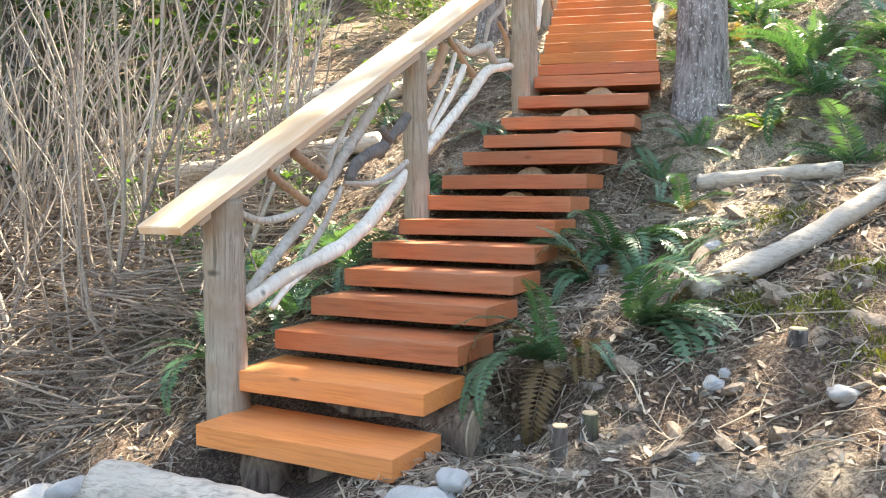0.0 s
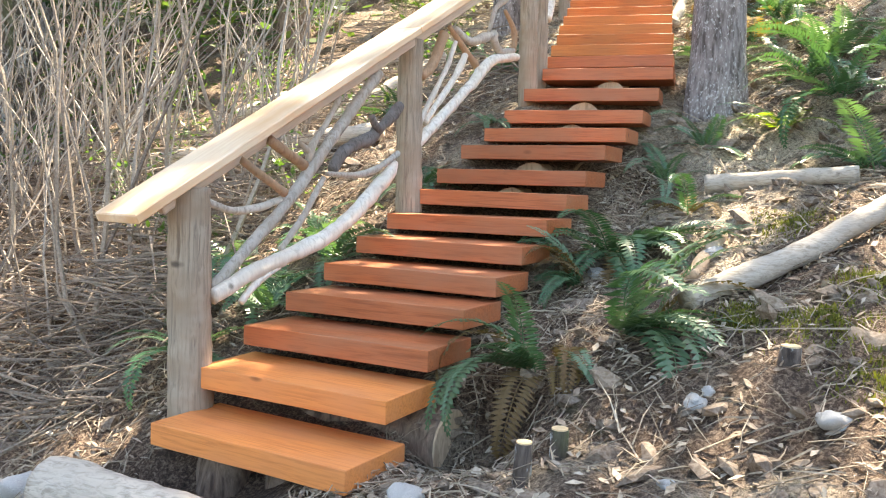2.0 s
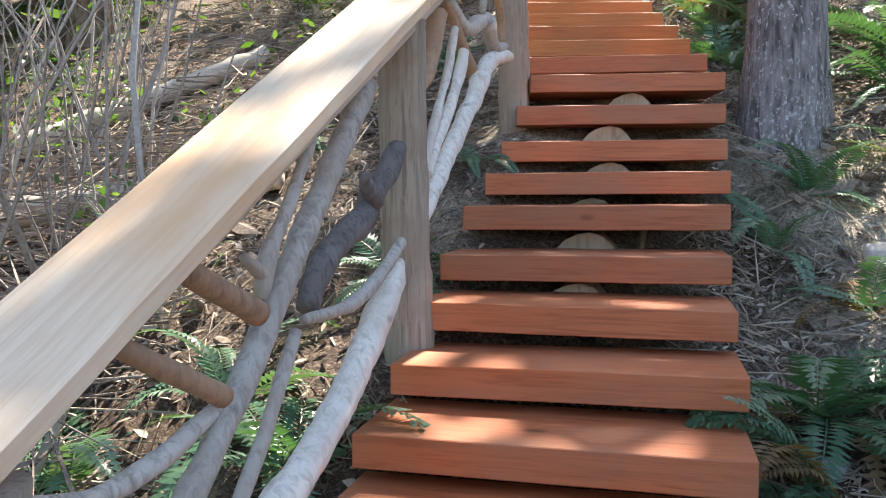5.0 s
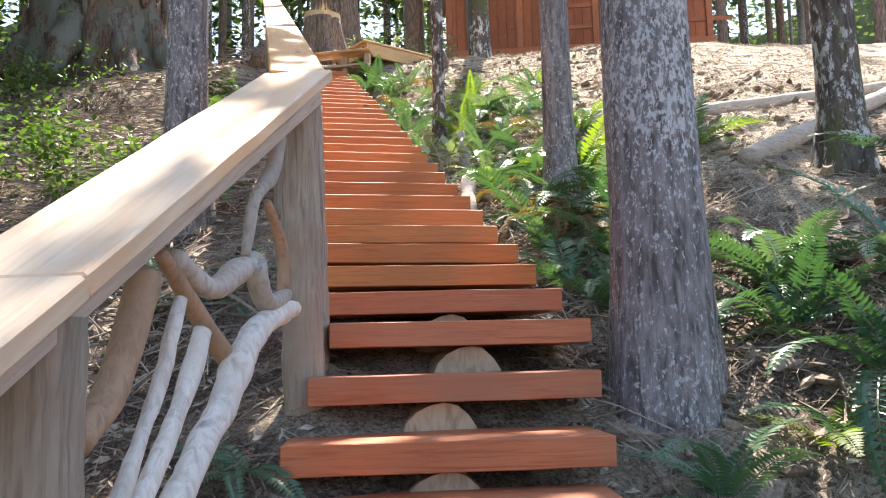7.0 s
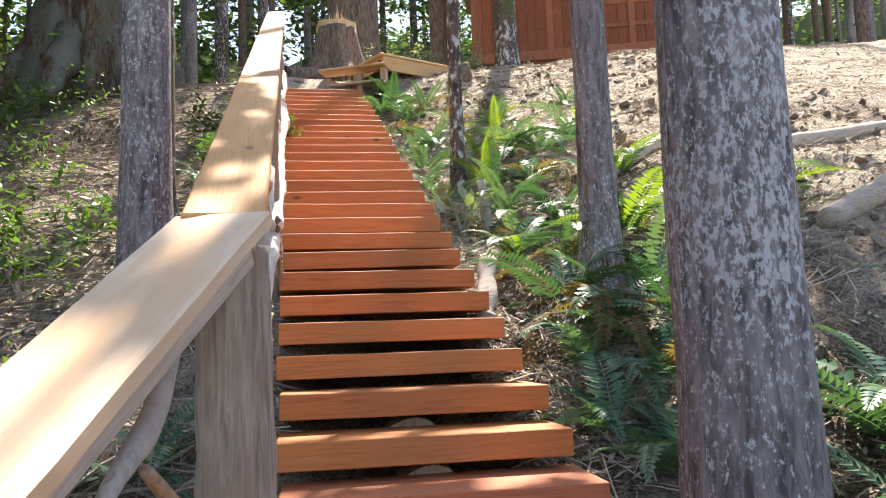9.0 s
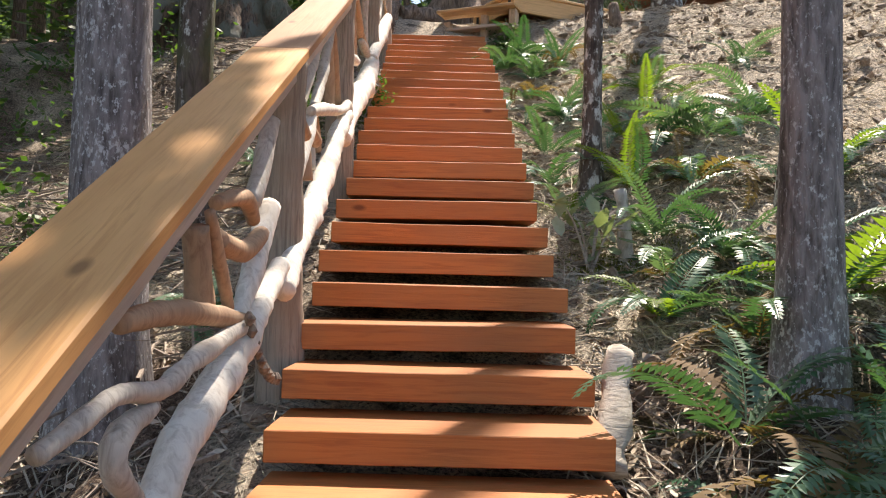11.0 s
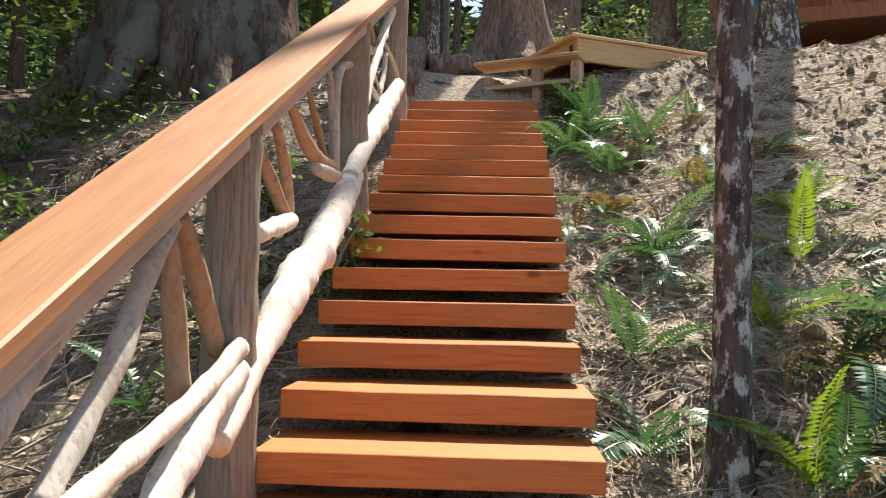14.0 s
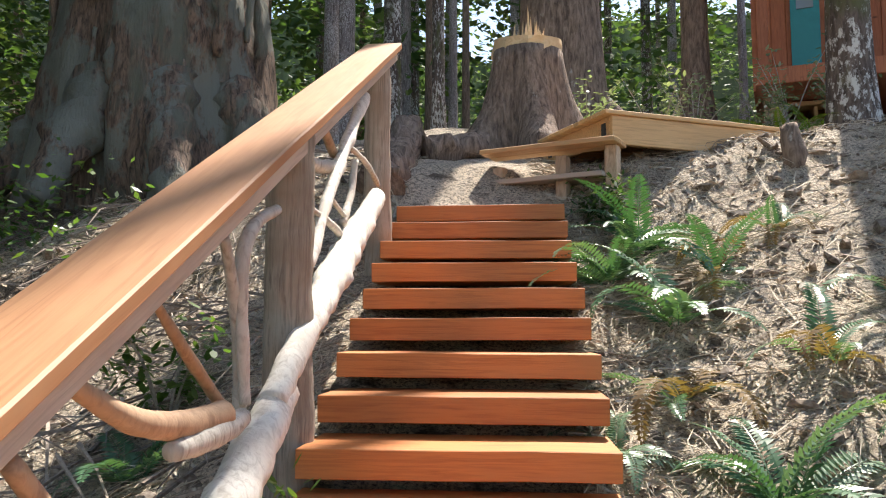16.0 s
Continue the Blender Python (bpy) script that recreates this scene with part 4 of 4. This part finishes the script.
def rock_mesh(seed):
    bm = bmesh.new()
    bmesh.ops.create_icosphere(bm, subdivisions=3, radius=1)
    for v in bm.verts:
        v.co *= 1 + 0.42 * noise.noise(v.co * 1.3 + Vector((seed, 0, 0))) + 0.14 * noise.noise(v.co * 4 + Vector((0, seed, 0)))
    return mesh_of("rock", bm, ROCK, True)


rock_kinds = [rock_mesh(i * 5.3) for i in range(4)]
s = random.Random(8)
ROCKS = ((-1.62, 1.72, 0.12), (-1.84, 1.70, 0.11), (-1.42, 1.76, 0.07), (-2.08, 1.66, 0.14), (-2.40, 1.72, 0.12), (-0.44, 1.22, 0.08), (-0.28, 1.14, 0.09), (0.03, 1.12, 0.12), (0.17, 1.20, 0.07), (-2.8, 1.85, 0.14), (-0.14, 1.16, 0.08), (1.62, 1.32, 0.055), (1.20, 1.58, 0.04), (1.26, 1.64, 0.03), (1.55, 3.25, 0.05), (1.05, 1.15, 0.03), (-3.1, 1.7, 0.13), (0.9, 3.2, 0.05))
for i, (x, y, q) in enumerate(ROCKS):
    ob = new("rock", rock_kinds[i % 4])
    ob.matrix_basis = Matrix.Translation((x, y, ground_z(x, y) + q * 0.25)) @ pose(0, 0, 0, s.uniform(-15, 15), s.uniform(-15, 15), s.uniform(0, 360)) @ Matrix.Diagonal((q * s.uniform(1.0, 1.35), q, q * 0.72, 1))
    tagged(ob, "rounded light-grey beach rock on the ground", "rock", "rocks at the foot of the stairs")

# moss tufts
tufts = [(x, y, ground_z(x, y), q * 0.5) for x, y, q in ((1.9, 1.5, 0.22), (1.75, 1.95, 0.20), (2.25, 1.75, 0.25), (2.1, 2.3, 0.2), (1.5, 2.15, 0.14), (2.6, 2.0, 0.2), (3.0, 2.6, 0.25), (2.45, 1.3, 0.2), (2.0, 3.4, 0.2), (2.6, 8.9, 0.2), (2.25, 9.0, 0.2))]
MOSS_LEAF = leafy("moss_tuft", [(0.10, 0.11, 0.025), (0.22, 0.22, 0.05), (0.32, 0.30, 0.08)], 0.8, 0.3)


def moss():
    r = random.Random(3)
    verts, faces = [], []
    for _ in range(11000):
        x, y, z, q = r.choice(tufts)
        x, y = x + r.gauss(0, q), y + r.gauss(0, q)
        c = Vector((x, y, ground_z(x, y) - 0.005))
        d = Vector((r.gauss(0, 0.5), r.gauss(0, 0.5), 1)).normalized() * r.uniform(0.012, 0.04)
        w = Vector((r.gauss(0, 1), r.gauss(0, 1), 0)).normalized() * r.uniform(0.003, 0.008)
        k = len(verts)
        verts += [c - w, c + w, c + d]
        faces.append((k, k + 1, k + 2))
    tagged(new("moss", pydata("moss", verts, faces, MOSS_LEAF)), "yellow-green moss patches on the slope", "moss", kind="stuff")


moss()


# ---- ferns ----
def frond_mesh(seed, mat, pairs=30, droop=1.0):
    """One arching frond of unit length: a stalk with narrow leaflets on both sides."""
    r = random.Random(seed)
    verts, faces = [], []
    rise = radians(52 + r.uniform(-8, 8))
    p, pts = Vector((0, 0, 0)), []
    for i in range(pairs + 1):
        u = i / pairs
        a = rise - droop * radians(92) * u ** 1.25
        pts.append((p.copy(), Vector((math.cos(a), 0, math.sin(a)))))
        p = p + pts[-1][1] / pairs
    for i in range(pairs):
        q, d = pts[i]
        q2, _ = pts[i + 1]
        w = 0.006 * (1 - 0.8 * i / pairs)
        b = len(verts)
        verts += [q + Vector((0, -w, 0)), q + Vector((0, w, 0)), q2 + Vector((0, w * 0.95, 0)), q2 + Vector((0, -w * 0.95, 0))]
        faces.append((b, b + 1, b + 2, b + 3))
        u = i / pairs
        if u < 0.08:
            continue
        length = 0.135 * math.sin(math.pi * min(1, (0.10 + 0.90 * u) ** 0.75)) ** 0.8 + 0.008
        up = Vector((-d.z, 0, d.x))
        for side in (-1, 1):
            out = (Vector((0, side, 0)) + d * 0.30 + up * (0.22 + r.uniform(-0.14, 0.14))).normalized()
            n = length * r.uniform(0.88, 1.08)
            c = d * 0.019
            b = len(verts)
            verts += [q, q + out * n * 0.45 - c, q + out * n - up * n * 0.16 + d * 0.012, q + out * n * 0.45 + c * 1.1]
            faces.append((b, b + 1, b + 2, b + 3) if side > 0 else (b + 3, b + 2, b + 1, b))
    return pydata("frond", verts, faces, mat)


FRONDS = {"g": [frond_mesh(i, FERN, droop=dr) for i, dr in enumerate((0.7, 1.0, 1.25, 1.5))], "y": [frond_mesh(i + 9, FERN_LIME, droop=dr) for i, dr in enumerate((0.35, 0.6, 1.0))], "d": [frond_mesh(i + 20, FERN_DEAD, droop=dr) for i, dr in enumerate((1.6, 1.9))]}


def fern(x, y, size, count, seed, kinds="g", label="green sword fern with arching fronds on the slope", toward=None, spread=180):
    r = random.Random(seed)
    t = thing("fern", (x, y, ground_z(x, y) - 0.02), label, "fern", "ferns")
    for i in range(count):
        k = kinds[i % len(kinds)]
        ob = new("frond", r.choice(FRONDS[k]))
        ob.parent = t
        turn = 360 * i / count + r.uniform(-18, 18) if toward is None else toward + r.uniform(-spread, spread)
        s = 1.28 * size * r.uniform(0.68, 1.12)
        ob.matrix_basis = Matrix.Translation((r.uniform(-0.03, 0.03), r.uniform(-0.03, 0.03), 0)) @ pose(0, 0, 0, r.uniform(-22, 22), r.uniform(-22, 30), turn) @ Matrix.Diagonal((s, s, s, 1))
    return t


FERNS = (
    (-1.25, 3.25, 0.6, 10, "g"), (-0.95, 3.85, 0.55, 9, "g"), (-1.30, 2.65, 0.5, 9, "g"), (-1.45, 3.75, 0.6, 9, "g"),
    (-0.98, 2.95, 0.5, 9, "g"), (-0.72, 3.45, 0.5, 9, "g"), (-0.30, 4.35, 0.42, 8, "g"),
    (0.12, 5.10, 0.35, 7, "g"), (2.70, 4.90, 0.75, 11, "g"), (2.62, 5.42, 0.62, 9, "g"), (3.15, 4.50, 0.80, 11, "g"), (3.50, 5.55, 0.85, 11, "g"), (2.28, 4.80, 0.42, 8, "gy"),
    (1.72, 4.78, 0.45, 8, "g"), (2.95, 5.80, 0.85, 10, "gg"), (3.9, 4.9, 0.8, 10, "g"), (2.02, 6.48, 0.55, 10, "g"), (2.18, 6.92, 0.55, 9, "g"), (2.30, 7.50, 0.62, 10, "gd"),
    (2.36, 8.40, 0.52, 11, "ggy"), (2.52, 8.72, 0.42, 9, "ggd"), (2.60, 9.16, 0.45, 9, "g"), (2.95, 7.55, 0.72, 11, "g"), (3.15, 8.30, 0.65, 10, "gy"), (2.42, 7.15, 0.62, 10, "gd"),
    (3.32, 11.22, 0.52, 3, "y"), (2.92, 10.70, 0.34, 7, "yg"), (2.74, 11.60, 0.52, 10, "g"), (2.30, 10.20, 0.46, 8, "g"), (2.40, 10.75, 0.40, 8, "g"), (2.28, 9.72, 0.36, 7, "gy"),
    (2.62, 13.45, 0.60, 15, "g"), (2.90, 13.95, 0.55, 13, "g"), (3.10, 13.20, 0.42, 10, "gd"), (3.62, 13.60, 0.34, 8, "gd"), (2.78, 12.85, 0.50, 9, "g"), (3.50, 11.62, 0.48, 8, "gy"),
    (3.95, 10.60, 0.58, 9, "g"), (3.40, 10.20, 0.62, 9, "g"), (3.70, 9.30, 0.60, 9, "gy"), (3.05, 9.60, 0.55, 9, "gd"), (3.75, 12.6, 0.45, 8, "gd"), (4.5, 12.0, 0.5, 8, "g"),
    (2.95, 17.7, 0.45, 8, "y"), (4.9, 16.3, 0.5, 9, "y"), (5.6, 17.2, 0.5, 9, "y"), (0.10, 6.6, 0.45, 8, "g"), (-0.35, 7.5, 0.5, 9, "g"), (0.28, 8.9, 0.45, 8, "g"), (0.40, 10.6, 0.42, 8, "g"),
    (0.45, 12.2, 0.4, 8, "g"), (-0.9, 6.2, 0.5, 9, "g"), (4.6, 6.1, 0.8, 10, "g"), (4.2, 8.2, 0.7, 9, "gy"), (2.7, 4.1, 0.6, 9, "g"), (3.3, 3.6, 0.7, 9, "g"), (2.3, 12.0, 0.32, 7, "g"),
    (2.15, 6.1, 0.5, 9, "g"), (2.45, 6.6, 0.6, 10, "gd"), (2.75, 6.9, 0.6, 9, "g"), (2.62, 8.0, 0.5, 9, "gd"), (2.85, 8.75, 0.5, 9, "g"), (3.35, 8.75, 0.55, 9, "gd"), (2.75, 9.85, 0.42, 8, "yg"), (3.05, 10.25, 0.5, 9, "gd"),
    (2.95, 11.25, 0.42, 8, "g"), (2.62, 12.3, 0.42, 8, "gd"), (3.2, 12.2, 0.4, 8, "gd"), 
)
for i, (x, y, q, n, kinds) in enumerate(FERNS):
    words = "bright lime-green young fern backlit on the slope" if kinds == "y" else "green sword fern with some brown dead fronds" if "d" in kinds else "green sword fern with arching fronds on the slope"
    fern(x, y, q, n, 100 + i, kinds, words)
# the ferns beside the lower treads lean out from the bank
fern(0.56, 2.20, 0.54, 9, 301, "gggd", "green sword fern hanging over the cut log end", -140, 38)
fern(0.70, 2.20, 0.38, 5, 302, "dgd", "brown and green fern beside the lowest treads", -85, 25)
fern(0.98, 2.32, 0.62, 11, 303, "g", "broad green sword fern spread over the soil", -45, 32)
fern(1.16, 2.52, 0.60, 9, 304, "gggd", "green sword fern lying along the bleached log", -8, 30)
fern(1.00, 3.44, 0.60, 12, 305, "ggggd", "green sword fern with hanging fronds beside the treads", -95, 75)
fern(1.10, 3.54, 0.58, 8, 306, "g", "green sword fern with upright fronds beside the treads", -20, 50)
fern(0.80, 3.10, 0.40, 9, 307, "gggd", "green fern with a curled tip over a tread", -150, 50)
fern(1.52, 3.95, 0.42, 6, 308, "gd", "thin fern with brown fronds by the short log", None)
fern(1.42, 4.55, 0.40, 7, 309, "g", "small green fern at the foot of the trunk", None)


# ---- shrubs, thicket and litter ----
def leafy_shrub(x, y, size, count, seed, mat, label, leaf=0.09, stems=7):
    r = random.Random(seed)
    t = thing("shrub", on_ground(x, y), label, "shrub")
    verts, faces = [], []
    for k in range(stems):
        a = r.uniform(0, 6.28)
        tip = Vector((math.cos(a) * size * 0.5, math.sin(a) * size * 0.5, size * r.uniform(0.6, 1.1)))
        part("stem", tube([(0, 0, -0.03), tip * 0.5 + Vector((0, 0, 0.06)), tip], [0.008, 0.006, 0.003], 5, 0.1, k), STEM, t)
        for _ in range(count // stems):
            u = r.uniform(0.35, 1.05)
            c = tip * u + Vector((r.gauss(0, 0.05), r.gauss(0, 0.05), r.gauss(0, 0.05)))
            d = Vector((r.gauss(0, 1), r.gauss(0, 1), r.gauss(0.1, 0.4))).normalized()
            w = d.cross(Vector((0, 0, 1))).normalized()
            n = leaf * r.uniform(0.7, 1.2)
            b = len(verts)
            verts += [c, c + d * n * 0.35 - w * n * 0.24, c + d * n * 0.75 - w * n * 0.18, c + d * n, c + d * n * 0.75 + w * n * 0.18, c + d * n * 0.35 + w * n * 0.24]
            faces.append((b, b + 1, b + 2, b + 3, b + 4, b + 5))
    ob = new("leaves", pydata("leaves", verts, faces, mat))
    ob.parent = t


PALE_LEAF = leafy("glossy_pale_leaf", [(0.24, 0.29, 0.18), (0.34, 0.39, 0.28), (0.46, 0.50, 0.40)], 0.22, 0.25)
leafy_shrub(2.20, 8.97, 0.38, 40, 1, PALE_LEAF, "shrub with large glossy pale leaves", 0.15, 5)
leafy_shrub(1.02, 11.30, 0.36, 420, 2, SHRUB, "small green conifer seedling beside the railing", 0.05, 6)
leafy_shrub(0.55, 11.1, 0.5, 420, 3, SHRUB, "leafy green undergrowth shrub below the railing", 0.07)
leafy_shrub(0.45, 12.6, 0.5, 420, 4, SHRUB, "leafy green undergrowth shrub below the railing", 0.07)
leafy_shrub(-0.75, 9.0, 0.7, 500, 5, SHRUB, "leafy green undergrowth shrub below the railing", 0.08)
leafy_shrub(-1.6, 10.4, 0.8, 500, 6, SHRUB, "leafy green undergrowth shrub below the railing", 0.08)
leafy_shrub(2.72, 14.25, 0.34, 700, 7, NEEDLES, "dense dark green mossy shrub beside the top tread", 0.05, 9)
for i, (x, y, h) in enumerate(((3.9, 16.9, 0.7), (4.4, 17.3, 0.8), (5.0, 17.0, 0.6), (5.9, 18.4, 0.9), (3.3, 17.4, 0.6), (6.2, 17.6, 0.7))):
    leafy_shrub(x, y, h, 260, 20 + i, PALE_LEAF, "sunlit pale-leaved sapling behind the deck", 0.07, 6)
leafy_shrub(-1.9, 3.9, 0.6, 240, 31, SHRUB, "leafy green brambles in the thicket", 0.06)
leafy_shrub(-2.6, 4.7, 0.8, 260, 32, SHRUB, "leafy green brambles in the thicket", 0.06)
leafy_shrub(-1.3, 4.5, 0.6, 240, 33, SHRUB, "leafy green brambles in the thicket", 0.06)
leafy_shrub(2.9, 3.2, 0.4, 240, 34, SHRUB, "low green leafy plant on the slope", 0.06)


def thin_rods(rods, sides=3):
    """Thin bent twigs, each a list of points and a radius."""
    verts, faces = [], []
    for pts, rad in rods:
        base = len(verts)
        for i, p in enumerate(pts):
            d = (pts[min(i + 1, len(pts) - 1)] - pts[max(i - 1, 0)]).normalized()
            a = d.orthogonal().normalized()
            b = d.cross(a)
            rr = rad * (1 - 0.75 * i / (len(pts) - 1))
            for s in range(sides):
                w = 2 * math.pi * s / sides
                verts.append(p + rr * (math.cos(w) * a + math.sin(w) * b))
        for i in range(len(pts) - 1):
            for s in range(sides):
                k, m = base + i * sides, base + (i + 1) * sides
                faces.append((k + s, k + (s + 1) % sides, m + (s + 1) % sides, m + s))
    return verts, faces


def thicket():
    r = random.Random(44)
    rods = []
    for _ in range(330):
        u = r.random()
        x, y = r.uniform(-6.2, -1.5), r.uniform(2.9, 7.2)
        if x > -1.9 - 0.1 * (y - 3) and y < 4.2 and r.random() < 0.6 or y - 2.9 < (-x - 3.5) * -0.1:
            continue
        h = r.uniform(1.3, 3.6)
        lean = Vector((r.gauss(0.12, 0.34), r.gauss(-0.02, 0.22), 1)).normalized()
        p = Vector((x, y, ground_z(x, y) - 0.03))
        pts, d = [p.copy()], lean
        for i in range(7):
            d = (d + Vector((r.gauss(0, 0.17), r.gauss(0, 0.13), 0.04))).normalized()
            p = p + d * h / 7
            pts.append(p.copy())
        rods.append((pts, 0.006 + 0.017 * r.random() ** 1.5))
        for _ in range(r.randint(1, 4)):
            j = r.randint(2, 6)
            q = pts[j].copy()
            e = (d + Vector((r.gauss(0, 0.55), r.gauss(0, 0.5), r.gauss(0.1, 0.3)))).normalized()
            side = [q.copy()]
            for _ in range(3):
                e = (e + Vector((r.gauss(0, 0.12), r.gauss(0, 0.12), 0.06))).normalized()
                q = q + e * r.uniform(0.12, 0.30)
                side.append(q.copy())
            rods.append((side, r.uniform(0.0025, 0.006)))
    tagged(new("bare_thicket", pydata("bare_thicket", *thin_rods(rods, 4), STEM)), "dense thicket of bare grey-brown stems", "shrub", kind="stuff")
    # a tangle of fallen sticks below
    rods = []
    for _ in range(2600):
        x, y = r.uniform(-5.6, -1.35), r.uniform(2.3, 6.2)
        a = r.uniform(0, 6.28)
        n = r.uniform(0.25, 1.0)
        z = ground_z(x, y) + r.uniform(0.01, 0.45) * (1 if y > 2.8 else 0.15)
        d = Vector((math.cos(a), math.sin(a), r.gauss(0, 0.16)))
        mid = Vector((x, y, z + r.uniform(0, 0.06)))
        rods.append(([mid - d * n / 2, mid, mid + d * n / 2], r.uniform(0.003, 0.011)))
    tagged(new("dead_brush", pydata("dead_brush", *thin_rods(rods, 4), BRUSH)), "tangled heap of dark dead sticks under the thicket", "brush", kind="stuff")


thicket()


def scatter():
    r = random.Random(90)

    def spot(low, high):
        y = r.uniform(low, high)
        return float(np.interp(y, GY, GX)) + (0.45 + 8.0 * r.random() ** 1.7 if r.random() < 0.70 else r.uniform(-3.6, -0.5)), y

    def twigs(count, low, high, short, long, mat, label):
        rods = []
        for _ in range(count):
            x, y = spot(low, high)
            a, n = r.uniform(0, 6.28), r.uniform(short, long) * (2.6 if r.random() < 0.08 else 1)
            d = Vector((math.cos(a) * n / 2, math.sin(a) * n / 2, 0))
            p, q = Vector((x, y, 0)) - d, Vector((x, y, 0)) + d
            p.z, q.z = ground_z(p.x, p.y) + r.uniform(0.002, 0.03), ground_z(q.x, q.y) + r.uniform(0.002, 0.05)
            m = (p + q) / 2 + Vector((r.gauss(0, 0.02), r.gauss(0, 0.02), 0.012))
            rods.append(([p, m, q], r.uniform(0.0014, 0.0052)))
        tagged(new("fallen_twigs", pydata("fallen_twigs", *thin_rods(rods), mat)), label, "twigs", kind="stuff")

    def flakes(count, low, high, mat, label):
        verts, faces = [], []
        for _ in range(count):
            x, y = spot(low, high)
            n = r.uniform(0.008, 0.040)
            c = Vector((x, y, ground_z(x, y) + r.uniform(0.004, 0.022)))
            a = r.uniform(0, 6.28)
            d = Vector((math.cos(a), math.sin(a), r.gauss(0, 0.45))).normalized()
            w = d.cross(Vector((r.gauss(0, 0.4), r.gauss(0, 0.4), 1))).normalized() * r.uniform(0.15, 0.5)
            b = len(verts)
            verts += [c - d * n, c - w * n + Vector((0, 0, 0.006)), c + d * n, c + w * n]
            faces.append((b, b + 1, b + 2, b + 3))
        tagged(new("leaf_litter", pydata("leaf_litter", verts, faces, mat)), label, "litter", kind="stuff")

    twigs(11000, 0.6, 6.0, 0.04, 0.24, TWIG, "scattered dead twigs on the dark lower bank")
    twigs(15000, 6.0, 17.5, 0.06, 0.28, STRAW, "pale straw and dry twigs on the upper slope")
    twigs(5000, 6.0, 17.5, 0.05, 0.30, TWIG, "scattered dead twigs on the upper slope")
    flakes(17000, 0.6, 6.0, LITTER, "brown and tan dead leaves and bark chips")
    flakes(30000, 6.0, 17.5, PALE_LITTER, "pale dead leaves and wood chips on the upper slope")
    rods = []
    for _ in range(1100):
        y = r.uniform(5.8, 15.5)
        x = float(np.interp(y, GY, GX)) - 0.75 - 3.2 * r.random()
        a, n = r.uniform(0, 6.28), r.uniform(0.25, 1.1)
        mid = Vector((x, y, ground_z(x, y) + r.uniform(0.02, 0.16)))
        d = Vector((math.cos(a), math.sin(a), 0.25 * math.sin(a) + r.gauss(0, 0.12)))
        rods.append(([mid - d * n / 2, mid + Vector((0, 0, r.uniform(0, 0.05))), mid + d * n / 2], r.uniform(0.004, 0.013)))
    tagged(new("dead_brush", pydata("dead_brush", *thin_rods(rods, 4), BRUSH)), "fallen dead branches below the railing", "brush", kind="stuff")
    verts, faces = [], []
    for _ in range(5200):
        x, y = r.uniform(-3.4, -0.3), r.uniform(0.0, 1.30)
        n = r.uniform(0.008, 0.018)
        c = Vector((x, y, ground_z(x, y) + n * 0.5))
        b = len(verts)
        for dx, dy, dz in ((1, 0, 0), (-1, 0, 0), (0, 1, 0), (0, -1, 0), (0, 0, 0.8), (0, 0, -0.8)):
            verts.append(c + Vector((dx, dy, dz)) * n * r.uniform(0.7, 1.2))
        for f in ((0, 2, 4), (2, 1, 4), (1, 3, 4), (3, 0, 4), (2, 0, 5), (1, 2, 5), (3, 1, 5), (0, 3, 5)):
            faces.append(tuple(b + i for i in f))
    tagged(new("gravel", pydata("gravel", verts, faces, GRAVEL)), "blue-grey crushed gravel before the stairs", "gravel", kind="stuff")


scatter()


def clods():
    """Lumps of soil, rotten wood and bark that break up the slope."""
    r = random.Random(17)
    verts, faces = [], []
    shape = bmesh.new()
    bmesh.ops.create_icosphere(shape, subdivisions=1, radius=1)
    base = [v.co.copy() for v in shape.verts]
    tris = [[v.index for v in f.verts] for f in shape.faces]
    shape.free()
    for _ in range(5200):
        y = r.uniform(0.8, 16.5)
        x = float(np.interp(y, GY, GX)) + (r.uniform(0.55, 5.0) if r.random() < 0.75 else r.uniform(-3.4, -0.6))
        n = 0.012 + 0.05 * r.random() ** 3
        m = Matrix.Translation((x, y, ground_z(x, y))) @ pose(0, 0, 0, r.uniform(0, 40), r.uniform(0, 40), r.uniform(0, 360)) @ Matrix.Diagonal((n * r.uniform(1, 2.6), n, n * r.uniform(0.4, 0.8), 1))
        b = len(verts)
        verts += [m @ (c * r.uniform(0.7, 1.25)) for c in base]
        faces += [tuple(b + i for i in f) for f in tris]
    tagged(new("soil_clods", pydata("soil_clods", verts, faces, CLOD)), "lumps of dark soil and rotten wood on the slope", "soil", kind="stuff")


CLOD = island_mix("soil_lumps", [(0.06, 0.04, 0.028), (0.16, 0.10, 0.065), (0.30, 0.21, 0.14), (0.10, 0.065, 0.045)])
clods()
